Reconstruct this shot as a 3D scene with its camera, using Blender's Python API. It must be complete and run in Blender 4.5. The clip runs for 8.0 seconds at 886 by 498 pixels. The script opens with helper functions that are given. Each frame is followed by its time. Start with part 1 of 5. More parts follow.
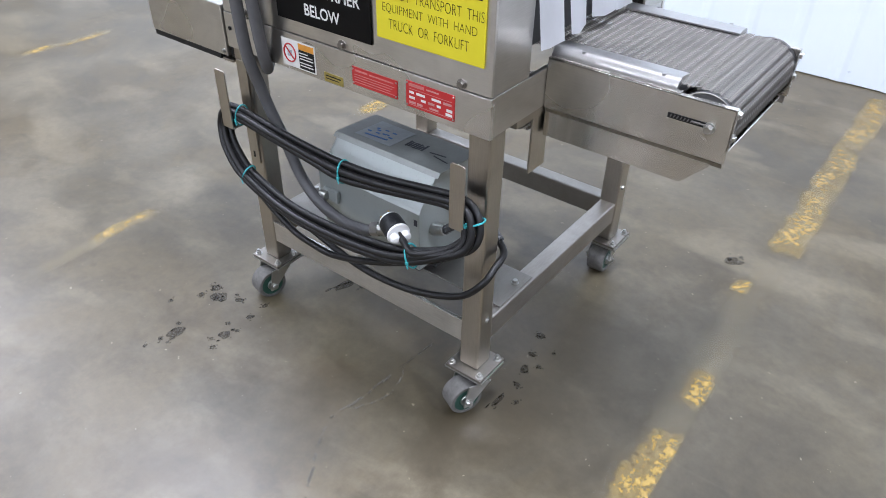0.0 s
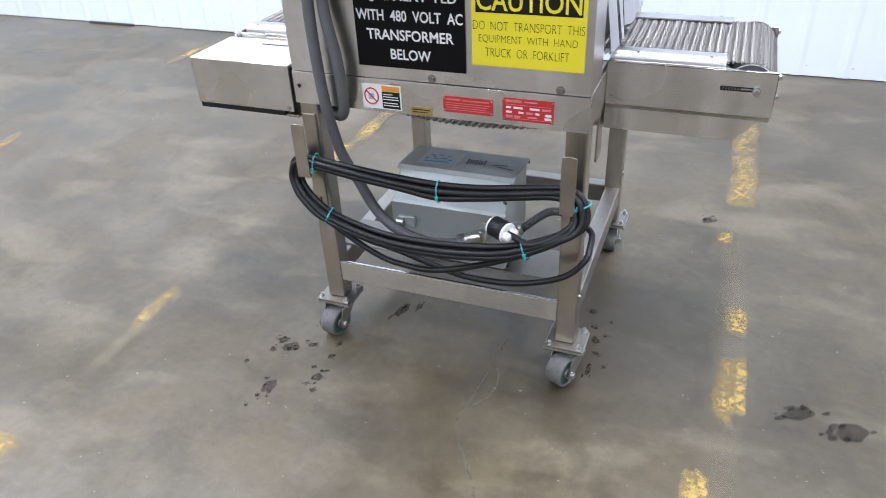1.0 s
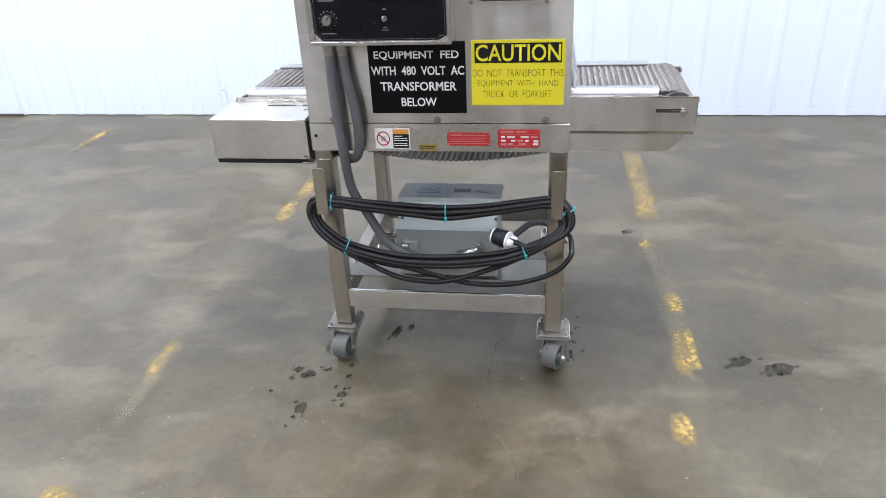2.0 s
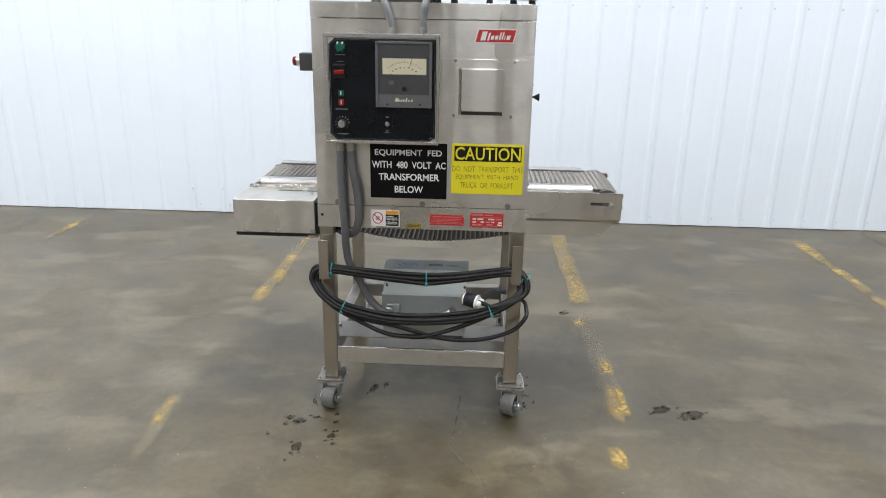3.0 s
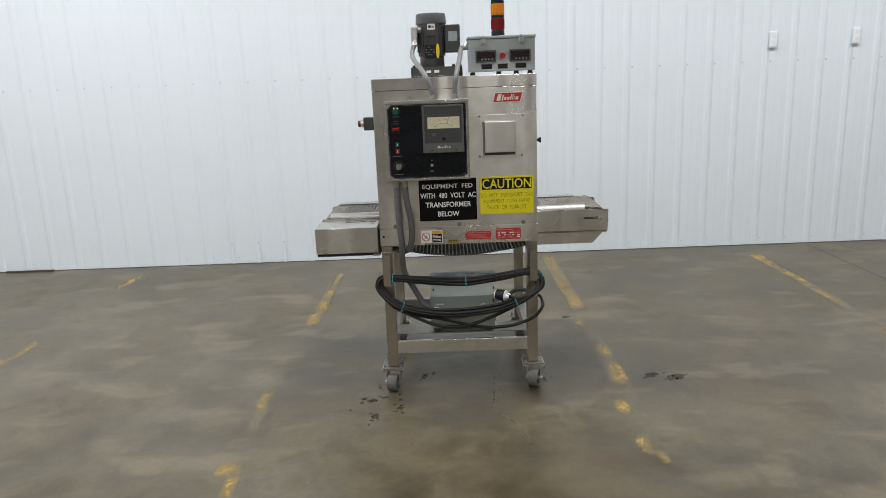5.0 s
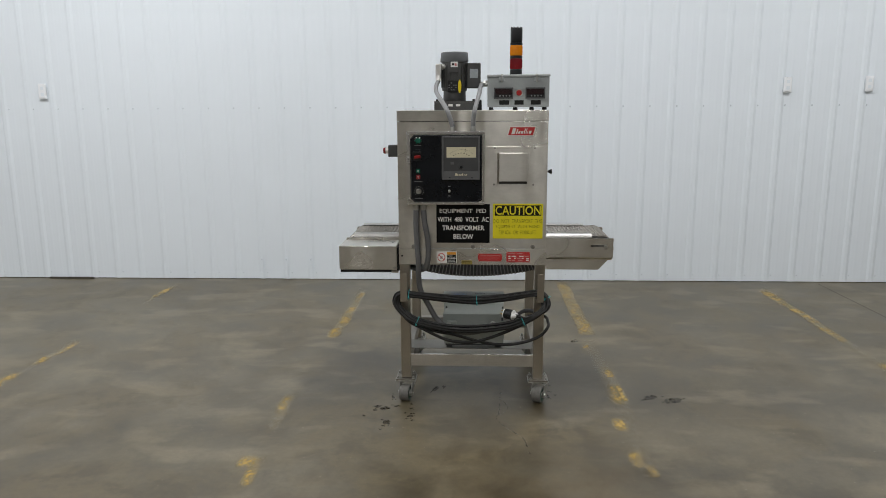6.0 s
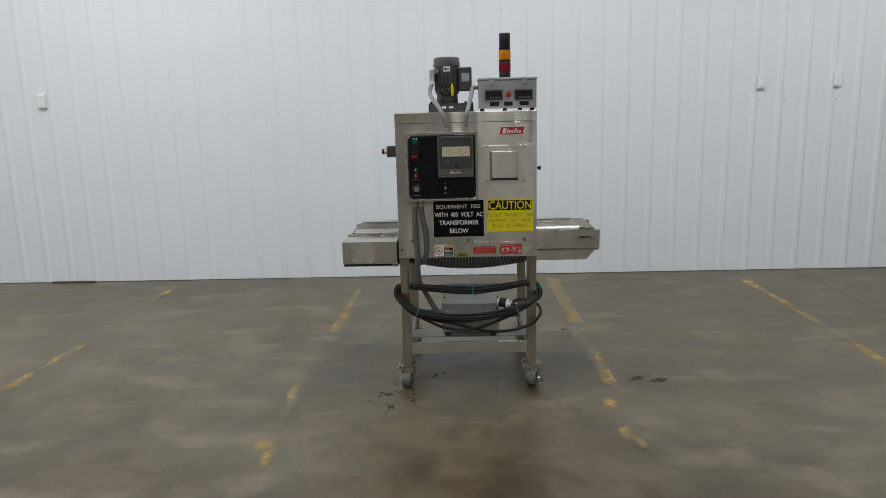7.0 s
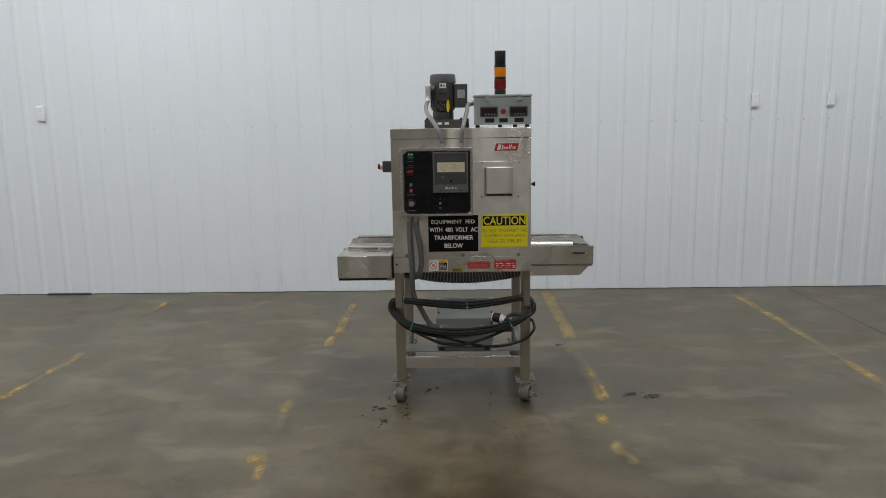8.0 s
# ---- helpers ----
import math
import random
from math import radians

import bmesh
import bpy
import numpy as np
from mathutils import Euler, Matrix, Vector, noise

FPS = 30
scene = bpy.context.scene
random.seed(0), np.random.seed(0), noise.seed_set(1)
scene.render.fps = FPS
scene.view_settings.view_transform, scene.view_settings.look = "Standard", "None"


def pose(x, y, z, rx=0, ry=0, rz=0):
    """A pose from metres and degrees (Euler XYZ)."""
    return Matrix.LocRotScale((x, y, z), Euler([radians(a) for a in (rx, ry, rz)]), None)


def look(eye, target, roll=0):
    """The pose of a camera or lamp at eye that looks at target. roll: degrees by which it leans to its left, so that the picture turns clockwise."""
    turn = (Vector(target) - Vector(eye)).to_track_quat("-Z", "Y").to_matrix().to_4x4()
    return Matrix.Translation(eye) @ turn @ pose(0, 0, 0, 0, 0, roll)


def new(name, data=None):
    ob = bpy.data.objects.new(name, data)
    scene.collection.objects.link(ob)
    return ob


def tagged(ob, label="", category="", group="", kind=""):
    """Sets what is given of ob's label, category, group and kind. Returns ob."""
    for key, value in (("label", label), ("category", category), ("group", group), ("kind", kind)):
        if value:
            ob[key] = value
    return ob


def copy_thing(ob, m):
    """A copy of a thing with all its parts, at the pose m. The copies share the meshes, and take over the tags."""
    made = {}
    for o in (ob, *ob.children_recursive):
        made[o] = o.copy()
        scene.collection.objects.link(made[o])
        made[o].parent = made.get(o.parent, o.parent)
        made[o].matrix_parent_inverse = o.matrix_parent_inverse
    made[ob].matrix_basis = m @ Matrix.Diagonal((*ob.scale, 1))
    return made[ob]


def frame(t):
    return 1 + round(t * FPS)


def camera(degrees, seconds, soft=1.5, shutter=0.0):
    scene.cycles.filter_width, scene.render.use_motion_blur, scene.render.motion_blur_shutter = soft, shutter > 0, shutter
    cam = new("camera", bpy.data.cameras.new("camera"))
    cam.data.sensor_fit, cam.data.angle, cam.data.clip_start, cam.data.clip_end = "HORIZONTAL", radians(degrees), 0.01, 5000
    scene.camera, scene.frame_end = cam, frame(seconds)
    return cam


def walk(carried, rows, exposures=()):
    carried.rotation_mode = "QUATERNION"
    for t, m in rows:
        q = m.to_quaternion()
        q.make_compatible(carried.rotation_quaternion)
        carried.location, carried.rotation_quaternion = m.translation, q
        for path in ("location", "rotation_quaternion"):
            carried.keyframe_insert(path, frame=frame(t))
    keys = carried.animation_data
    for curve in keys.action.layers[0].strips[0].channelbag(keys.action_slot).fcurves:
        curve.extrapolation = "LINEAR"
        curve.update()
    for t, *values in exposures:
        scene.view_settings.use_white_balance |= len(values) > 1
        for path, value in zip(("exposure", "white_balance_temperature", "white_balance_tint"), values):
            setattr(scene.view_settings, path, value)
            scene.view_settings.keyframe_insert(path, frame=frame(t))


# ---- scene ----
cam = camera(63.0, 8.0, soft=0.9, shutter=0.2)
PATH = [
    (0, (1.058, -1.034, 1.406), (0.089, 0.249, 0.215), 1.1),
    (0.5, (0.891, -1.352, 1.438), (0.174, 0.129, 0.300), 1.3),
    (1, (0.647, -1.533, 1.436), (0.001, 0.021, 0.354), -2.9),
    (1.5, (0.418, -1.783, 1.450), (0.042, -0.080, 0.470), -2.0),
    (1.7, (0.364, -1.871, 1.474), (0.041, -0.150, 0.507), -3.0),
    (2.8, (0.259, -2.432, 1.504), (0.118, -0.561, 0.813), 1.1),
    (3, (0.191, -2.55, 1.530), (0.11, -0.656, 0.897), 1.0),
    (3.5, (0.11, -2.79, 1.550), (0.108, -0.873, 0.983), 0.2),
    (4, (0.12, -3.049, 1.545), (0.107, -1.119, 1.024), -0.3),
    (4.2, (0.091, -3.129, 1.540), (0.024, -1.195, 1.030), -1.6),
    (5.3, (-0.057, -3.539, 1.559), (-0.053, -1.589, 1.113), -2.0),
    (5.5, (-0.016, -3.6, 1.563), (-0.033, -1.647, 1.134), -0.3),
    (6, (0.024, -3.702, 1.566), (-0.069, -1.742, 1.179), -0.3),
    (6.5, (-0.016, -3.851, 1.566), (-0.093, -1.888, 1.19), -1.9),
    (7, (-0.031, -3.944, 1.576), (-0.084, -1.982, 1.19), -1.4),
    (7.5, (-0.024, -3.957, 1.581), (-0.078, -1.992, 1.212), -0.8),
    (8, (-0.013, -3.966, 1.578), (-0.059, -1.996, 1.233), -0.9),
]
walk(cam, [(t, look(eye, target, roll)) for t, eye, target, roll in PATH],
     exposures=[(0.0, 0.53, 5690, 16), (1.5, 0.57, 5700, 16), (3.0, 0.17, 6250, 12), (3.5, 0.06, 6400, 10), (5.5, -0.43, 6560, 10), (8.0, -0.82, 6630, 10)])


# ---- light ----
world = bpy.data.worlds.new("world")
scene.world = world
world.use_nodes = True
world.node_tree.nodes["Background"].inputs[0].default_value = (0.8, 0.85, 0.9, 1)
world.node_tree.nodes["Background"].inputs[1].default_value = 0.3

# assumed ceiling lights, out of view; rows and powers set for wall, floor and steel
LAMPS = [(x, y) for y in (0.4, -2.8, -6.5, -10.2) for x in (-6.5, -2.9, 0.7, 4.3)]
for lx, ly in LAMPS:
    lamp = bpy.data.lights.new("assumed_ceiling_lamp", "AREA")
    lamp.shape, lamp.size, lamp.size_y, lamp.energy, lamp.color = "RECTANGLE", 0.34, 1.2, {0.4: 126, -2.8: 36, -6.5: 74, -10.2: 50}[ly] * {-6.5: 1.0, -2.9: 1.2, 0.7: 0.9, 4.3: 1.15}[lx], (0.985, 0.99, 1.0)
    new("assumed_ceiling_lamp", lamp).matrix_world = pose(lx, ly, 4.80)


# ---- materials ----
class Nodes:
    """A small helper round a node tree."""

    def __init__(self, name):
        self.material = bpy.data.materials.new(name)
        self.material.use_nodes = True
        self.tree = self.material.node_tree
        self.shader = self.tree.nodes["Principled BSDF"]
        self.place = self.tree.nodes.new("ShaderNodeTexCoord")

    def node(self, kind, **inputs):
        n = self.tree.nodes.new(kind)
        for key, value in inputs.items():
            self.set(n, key.replace("_", " "), value)
        return n

    def set(self, n, key, value):
        if isinstance(value, bpy.types.NodeSocket):
            self.tree.links.new(value, n.inputs[key])
        else:
            n.inputs[key].default_value = value

    def noise(self, scale, detail=4, rough=0.6, stretch=(1, 1, 1), shift=(0, 0, 0), distortion=0.0, space="Object"):
        m = self.node("ShaderNodeMapping", Vector=self.place.outputs[space], Scale=stretch, Location=shift)
        n = self.node("ShaderNodeTexNoise", Vector=m.outputs[0], Scale=scale, Detail=detail, Roughness=rough, Distortion=distortion)
        return n.outputs["Fac"]

    def ramp(self, fac, *stops):
        n = self.node("ShaderNodeValToRGB", Fac=fac)
        els = n.color_ramp.elements
        while len(els) < len(stops):
            els.new(0.5)
        for e, (at, c) in zip(els, stops):
            e.position, e.color = at, ((c, c, c, 1) if isinstance(c, (int, float)) else (*c, 1))
        return n.outputs[0]

    def mix(self, fac, a, b, blend="MIX"):
        n = self.tree.nodes.new("ShaderNodeMix")
        n.data_type, n.blend_type = "RGBA", blend
        for key, value in ((0, fac), (6, a), (7, b)):
            if isinstance(value, bpy.types.NodeSocket):
                self.tree.links.new(value, n.inputs[key])
            elif isinstance(value, (int, float)):
                n.inputs[key].default_value = value
            else:
                n.inputs[key].default_value = (*value, 1)
        return n.outputs[2]

    def math(self, op, a, b=0.0, c=0.0):
        n = self.tree.nodes.new("ShaderNodeMath")
        n.operation = op
        for i, value in enumerate((a, b, c)):
            if isinstance(value, bpy.types.NodeSocket):
                self.tree.links.new(value, n.inputs[i])
            else:
                n.inputs[i].default_value = value
        return n.outputs[0]

    def bump(self, height, strength, distance=0.001):
        n = self.node("ShaderNodeBump", Height=height, Strength=strength, Distance=distance)
        self.set(self.shader, "Normal", n.outputs[0])

    def done(self, **inputs):
        for key, value in inputs.items():
            self.set(self.shader, key.replace("_", " "), value)
        return self.material


def rgb(r, g, b):
    return (r, g, b, 1)


def steel(name, tint, rough, stretch, wear=0.12, metal=1.0, brushed=0.0):
    n = Nodes(name)
    grain = n.noise(420, 3, 0.6, stretch)
    cloud = n.noise(5.0, 5, 0.65, (1, 1, 1), distortion=0.6)
    smear = n.noise(2.2, 2, 0.4, (1, 1, 1) if brushed else (stretch[0] * 4, 1, stretch[2] * 2))
    dark = tuple(c * (1 - 2.2 * wear) for c in tint)
    c1 = n.mix(n.ramp(cloud, (0.3, 0.0), (0.72, 1.0)), dark, tint)
    if brushed:
        streak = n.noise(16, 3, 0.45, stretch)
        c1 = n.mix(n.ramp(streak, (0.36, 0.45), (0.62, 0.0)), c1, tuple(c * 0.78 for c in tint))
        smudge = n.noise(5.0, 6, 0.58, (1, 1, 1.4), (3, 5, 1), distortion=0.3)
        c1 = n.mix(n.ramp(smudge, (0.48, 0.0), (0.66, 0.8)), c1, tuple(c * 0.70 for c in tint))
    c2 = n.mix(n.ramp(grain, (0.35, 0.0), (0.7, 0.12 if brushed else 0.35)), c1, tuple(min(1, c * 1.15) for c in tint))
    r = n.math("MULTIPLY_ADD", smear, 0.22 if brushed else 0.16, rough - (0.09 if brushed else 0.08))
    if not brushed:
        r = n.math("MULTIPLY_ADD", grain, 0.03, r)
    if not brushed:
        n.bump(grain, 0.02, 0.0002)
    if brushed:
        n.bump(n.noise(4.0, 2, 0.4, (1.3, 1, 0.16)), 0.6, 0.03)
        t = n.node("ShaderNodeCombineXYZ", X=1.0, Y=0.1, Z=0.0)
        n.done(Anisotropic=brushed, Anisotropic_Rotation=0.25, Tangent=t.outputs[0])
    return n.done(Base_Color=c2, Roughness=r, Metallic=metal)


def paint(name, tint, rough=0.5, wear=0.12, scale=14, bump=0.08, metal=0.0, speck=0.0, shine=0.5):
    n = Nodes(name)
    cloud = n.noise(scale, 5, 0.65)
    fine = n.noise(scale * 18, 3, 0.6)
    dark = tuple(c * (1 - 2 * wear) for c in tint)
    col = n.mix(n.ramp(cloud, (0.3, 0.0), (0.7, 1.0)), dark, tint)
    if speck:
        col = n.mix(n.ramp(fine, (0.62, 0.0), (0.75, speck)), col, tuple(c * 0.4 for c in tint))
    n.bump(fine, bump, 0.0005)
    return n.done(Base_Color=col, Roughness=n.math("MULTIPLY_ADD", cloud, 0.2, rough - 0.1), Metallic=metal, Specular_IOR_Level=shine)


def concrete():
    n = Nodes("polished_concrete")
    big = n.noise(0.6, 6, 0.6, (1, 1, 1), (0.4, 0.2, 0), distortion=0.5)
    mid = n.noise(2.4, 8, 0.58, (1, 1, 1), (3, 1, 0), distortion=0.35)
    blot = n.noise(4.6, 7, 0.62, (1, 1, 1), (6, 2, 0), distortion=0.4)
    tone = n.noise(1.2, 6, 0.6, (1, 1, 1), (2, 8, 0), distortion=0.7)
    fine = n.noise(30, 7, 0.74)
    grit = n.noise(260, 3, 0.7)
    base = n.mix(n.ramp(mid, (0.34, 0.0), (0.66, 1.0)), (0.062, 0.055, 0.041), (0.122, 0.109, 0.081))
    pale = n.mix(n.ramp(mid, (0.34, 0.0), (0.66, 1.0)), (0.082, 0.075, 0.060), (0.160, 0.148, 0.122))
    col = n.mix(n.ramp(big, (0.42, 0.0), (0.58, 1.0)), base, pale)
    rust = n.mix(n.ramp(blot, (0.40, 0.0), (0.60, 1.0)), (0.066, 0.054, 0.032), (0.130, 0.108, 0.068))
    col = n.mix(n.ramp(tone, (0.46, 0.0), (0.58, 0.75)), col, rust)
    col = n.mix(n.ramp(blot, (0.52, 0.0), (0.68, 0.40)), col, (0.052, 0.048, 0.039))
    scuff = n.noise(2.6, 5, 0.5, (0.8, 1.5, 1), (1, 7, 0), distortion=0.3)
    col = n.mix(n.ramp(scuff, (0.54, 0.0), (0.66, 0.6)), col, (0.190, 0.172, 0.136))
    col = n.mix(0.34, col, n.ramp(fine, (0.30, 0.26), (0.70, 0.74)), "OVERLAY")
    col = n.mix(n.ramp(grit, (0.66, 0.0), (0.78, 0.28)), col, (0.04, 0.037, 0.032))
    fleck = n.noise(52, 2, 0.5, (1, 1, 1), (4, 9, 0))
    col = n.mix(n.ramp(fleck, (0.735, 0.0), (0.76, 0.7)), col, (0.30, 0.28, 0.24))
    drag = n.noise(9, 3, 0.5, (0.12, 1.6, 1), (2, 3, 0), distortion=0.4)
    col = n.mix(n.ramp(drag, (0.66, 0.0), (0.74, 0.12)), col, (0.20, 0.185, 0.155))
    # brown stain in front of the machine, uneven rim; darkened further for weaker light there
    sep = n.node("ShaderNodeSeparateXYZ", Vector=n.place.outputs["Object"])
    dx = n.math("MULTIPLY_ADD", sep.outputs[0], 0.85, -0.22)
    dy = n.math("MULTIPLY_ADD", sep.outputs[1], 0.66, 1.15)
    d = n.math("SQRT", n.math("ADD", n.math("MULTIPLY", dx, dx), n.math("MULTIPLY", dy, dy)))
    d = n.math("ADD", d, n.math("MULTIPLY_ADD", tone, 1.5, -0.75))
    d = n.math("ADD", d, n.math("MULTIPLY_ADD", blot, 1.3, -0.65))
    stain_shade = n.mix(n.ramp(mid, (0.38, 0.0), (0.62, 1.0)), (0.038, 0.028, 0.0125), (0.080, 0.060, 0.030))
    col = n.mix(n.ramp(d, (0.35, 0.92), (1.35, 0.0)), col, stain_shade)
    # uneven darker patch beside the right-hand casters
    gx = n.math("MULTIPLY_ADD", sep.outputs[0], 2.6, -1.25)
    gy = n.math("MULTIPLY_ADD", sep.outputs[1], 1.6, -0.42)
    g = n.math("SQRT", n.math("ADD", n.math("MULTIPLY", gx, gx), n.math("MULTIPLY", gy, gy)))
    g = n.math("ADD", g, n.math("MULTIPLY_ADD", blot, 2.4, -1.2))
    col = n.mix(n.ramp(g, (0.35, 0.55), (1.10, 0.0)), col, (0.045, 0.038, 0.026))
    col = n.mix(1.0, col, (0.885, 0.83, 0.68), "MULTIPLY")
    r = n.math("MULTIPLY_ADD", mid, 0.22, 0.20)
    r = n.math("MULTIPLY_ADD", fine, 0.12, r)
    n.bump(n.math("ADD", n.math("MULTIPLY", fine, 1.0), n.math("MULTIPLY", grit, 0.35)), 0.12, 0.0012)
    return n.done(Base_Color=col, Roughness=r, Specular_IOR_Level=0.5)


def worn_paint(name, tint, most):
    """Floor paint that has flaked away in irregular patches."""
    n = Nodes(name)
    sep = n.node("ShaderNodeSeparateXYZ", Vector=n.place.outputs["Generated"])
    ex = n.math("MULTIPLY", n.math("MULTIPLY", sep.outputs[0], n.math("SUBTRACT", 1.0, sep.outputs[0])), 4.0)
    ey = n.math("MULTIPLY", n.math("MULTIPLY", sep.outputs[1], n.math("SUBTRACT", 1.0, sep.outputs[1])), 4.0)
    edge = n.math("MULTIPLY", n.math("POWER", ex, 0.28), n.math("POWER", ey, 0.22))
    patch = n.noise(10, 6, 0.62, (1.0, 0.8, 1), distortion=0.3)
    fleck = n.noise(48, 5, 0.7)
    keep = n.math("ADD", n.math("MULTIPLY_ADD", patch, 3.0, -1.5), n.math("MULTIPLY_ADD", fleck, 2.4, -1.2))
    keep = n.math("ADD", keep, n.math("MULTIPLY_ADD", edge, 1.7, -1.02))
    alpha = n.ramp(keep, (0.0, 0.0), (0.5, 0.42 * most), (1.25, most))
    col = n.mix(n.ramp(fleck, (0.3, 0.0), (0.7, 1.0)), tuple(c * 0.62 for c in tint), tint)
    return n.done(Base_Color=col, Roughness=n.math("MULTIPLY_ADD", patch, 0.2, 0.26), Alpha=alpha)


def damp(name, tint):
    n = Nodes(name)
    sep = n.noise(60, 4, 0.7)
    return n.done(Base_Color=n.mix(sep, tint, tuple(c * 1.7 for c in tint)), Roughness=0.45, Specular_IOR_Level=0.25, Alpha=n.ramp(sep, (0.30, 0.28), (0.6, 0.60)))


def dusty(name, tint):
    """Pale dust and filler along a crack, broken up."""
    n = Nodes(name)
    soft, fine = n.noise(16, 5, 0.65), n.noise(90, 4, 0.7)
    veil = n.math("ADD", n.math("MULTIPLY", soft, 0.7), n.math("MULTIPLY", fine, 0.5))
    return n.done(Base_Color=n.mix(fine, tuple(c * 0.6 for c in tint), tint), Roughness=0.5, Alpha=n.ramp(veil, (0.48, 0.0), (0.78, 0.75)))


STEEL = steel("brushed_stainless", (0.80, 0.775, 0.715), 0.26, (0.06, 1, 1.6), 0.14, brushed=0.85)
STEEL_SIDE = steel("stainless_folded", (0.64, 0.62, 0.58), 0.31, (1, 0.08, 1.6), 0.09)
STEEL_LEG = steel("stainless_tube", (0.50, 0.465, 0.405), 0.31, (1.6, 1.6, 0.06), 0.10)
STEEL_BRIGHT = steel("polished_stainless", (0.72, 0.71, 0.69), 0.24, (0.1, 1, 1), 0.05)
STEEL_RAIL = steel("stainless_rail", (0.76, 0.745, 0.71), 0.35, (0.1, 1, 1), 0.13)
# side tubes: base colour lowered for the shade under the body
STEEL_TUBE_SHADED = steel("shaded_side_tube", (0.44, 0.41, 0.365), 0.40, (1, 0.1, 1), 0.14)
GUARD = steel("satin_stainless", (0.54, 0.53, 0.51), 0.36, (0.1, 1, 1), 0.08)
ZINC = steel("zinc_plate", (0.55, 0.55, 0.53), 0.30, (1, 1, 1), 0.12)
# back rail and shelf: dull steel, darkened in place of shade below the body
SHADED_STEEL = steel("dull_shaded_steel", (0.35, 0.332, 0.298), 0.46, (1, 0.2, 1), 0.14)
ALU = steel("cast_aluminium", (0.80, 0.79, 0.77), 0.36, (1, 1, 1), 0.05)
RUSTY = steel("stained_plate", (0.32, 0.30, 0.265), 0.42, (1, 1, 1), 0.16)
WIRE = steel("belt_wire", (0.20, 0.19, 0.172), 0.50, (1, 1, 1), 0.15, 0.7)
ROD = steel("belt_rod", (0.40, 0.38, 0.345), 0.46, (1, 1, 1), 0.12)
BOLT = steel("dull_bolt", (0.36, 0.345, 0.32), 0.36, (1, 1, 1), 0.12)
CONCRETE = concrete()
WALL = paint("white_enamelled_sheet", (0.75, 0.81, 0.864), 0.42, 0.012, 1.3, 0.02)
CEILING = paint("white_ceiling", (0.75, 0.76, 0.76), 0.7, 0.02, 2)
HALL = paint("unseen_hall_wall", (0.30, 0.29, 0.275), 0.7, 0.08, 0.6)
OUTLET = paint("white_outlet_plastic", (0.84, 0.87, 0.90), 0.4, 0.02)
WHITE = paint("white_plastic", (0.80, 0.80, 0.78), 0.4, 0.02)
SCREW = paint("screw_head", (0.62, 0.68, 0.74), 0.35, 0.1)
YELLOW_LINE = worn_paint("worn_yellow_paint", (0.52, 0.36, 0.10), 0.82)
PALE_LINE = worn_paint("faded_yellow_paint", (0.40, 0.34, 0.21), 0.28)
DAMP = damp("damp_concrete", (0.019, 0.016, 0.011))
CRACK = dusty("crack_dust", (0.20, 0.185, 0.15))
JOINT = paint("joint_shadow", (0.075, 0.068, 0.056), 0.8, 0.2, 60)
YELLOW_SIGN = paint("yellow_sign", (0.80, 0.70, 0.02), 0.38, 0.03, 9, 0.02)
BLACK_SIGN = paint("black_sign", (0.003, 0.003, 0.0035), 0.42, 0.1, 20, 0.03, shine=0.18)
INK = paint("black_ink", (0.010, 0.010, 0.009), 0.5, shine=0.25)
OLIVE_INK = paint("dark_olive_ink", (0.045, 0.040, 0.008), 0.5, shine=0.25)
WHITE_INK = paint("white_ink", (0.78, 0.78, 0.74), 0.5, 0.04)
RED_TAG = paint("red_tag", (0.52, 0.030, 0.030), 0.4, 0.08, 40)
PINK_PRINT = paint("pale_plate_print", (0.60, 0.30, 0.275), 0.45, 0.1, 80)
RED_BAR = paint("red_tag_print", (0.60, 0.22, 0.20), 0.45, 0.1, 80)
GOLD_TAG = paint("brass_tag", (0.42, 0.34, 0.09), 0.4, 0.15, 50, 0.05, 0.4)
ORANGE = paint("orange_print", (0.75, 0.33, 0.04), 0.45)
BLACK = paint("black_plastic", (0.011, 0.012, 0.013), 0.42, 0.15, 30, 0.05, shine=0.35)
BLACK_PANEL = paint("black_panel", (0.0055, 0.0072, 0.0105), 0.28, 0.25, 6, 0.03, shine=0.30)
CABLE = paint("black_cable_jacket", (0.0115, 0.0112, 0.0108), 0.42, 0.2, 25, 0.1, shine=0.36)
CONDUIT = paint("grey_conduit", (0.125, 0.126, 0.128), 0.5, 0.1, 20, 0.08)
ALU_CONDUIT = paint("grey_sealed_conduit", (0.20, 0.203, 0.207), 0.38, 0.08, 20, 0.06)
TEAL = paint("teal_tie", (0.05, 0.36, 0.38), 0.4, 0.05)
ENAMEL = paint("grey_enamel", (0.375, 0.408, 0.388), 0.36, 0.06, 8, 0.06, 0.30, 0.25)
ENAMEL_DARK = paint("grey_enamel_weathered", (0.30, 0.32, 0.298), 0.40, 0.13, 12, 0.08, 0.22, 0.4)
BOX_GREY = paint("hammered_grey", (0.33, 0.355, 0.355), 0.42, 0.07, 14, 0.08)
MOTOR = paint("motor_paint", (0.060, 0.061, 0.060), 0.5, 0.18, 18, 0.1)
FAN = paint("blue_grey_cast", (0.105, 0.112, 0.12), 0.5, 0.15, 18, 0.1)
GAUGE = paint("gauge_grey", (0.060, 0.062, 0.064), 0.4, 0.1)
GAUGE_LIGHT = paint("gauge_lower_grey", (0.12, 0.122, 0.125), 0.45, 0.08)
CREAM = paint("cream_scale", (0.70, 0.65, 0.46), 0.5, 0.06, 30)
GREEN = paint("green_lens", (0.010, 0.12, 0.075), 0.25)
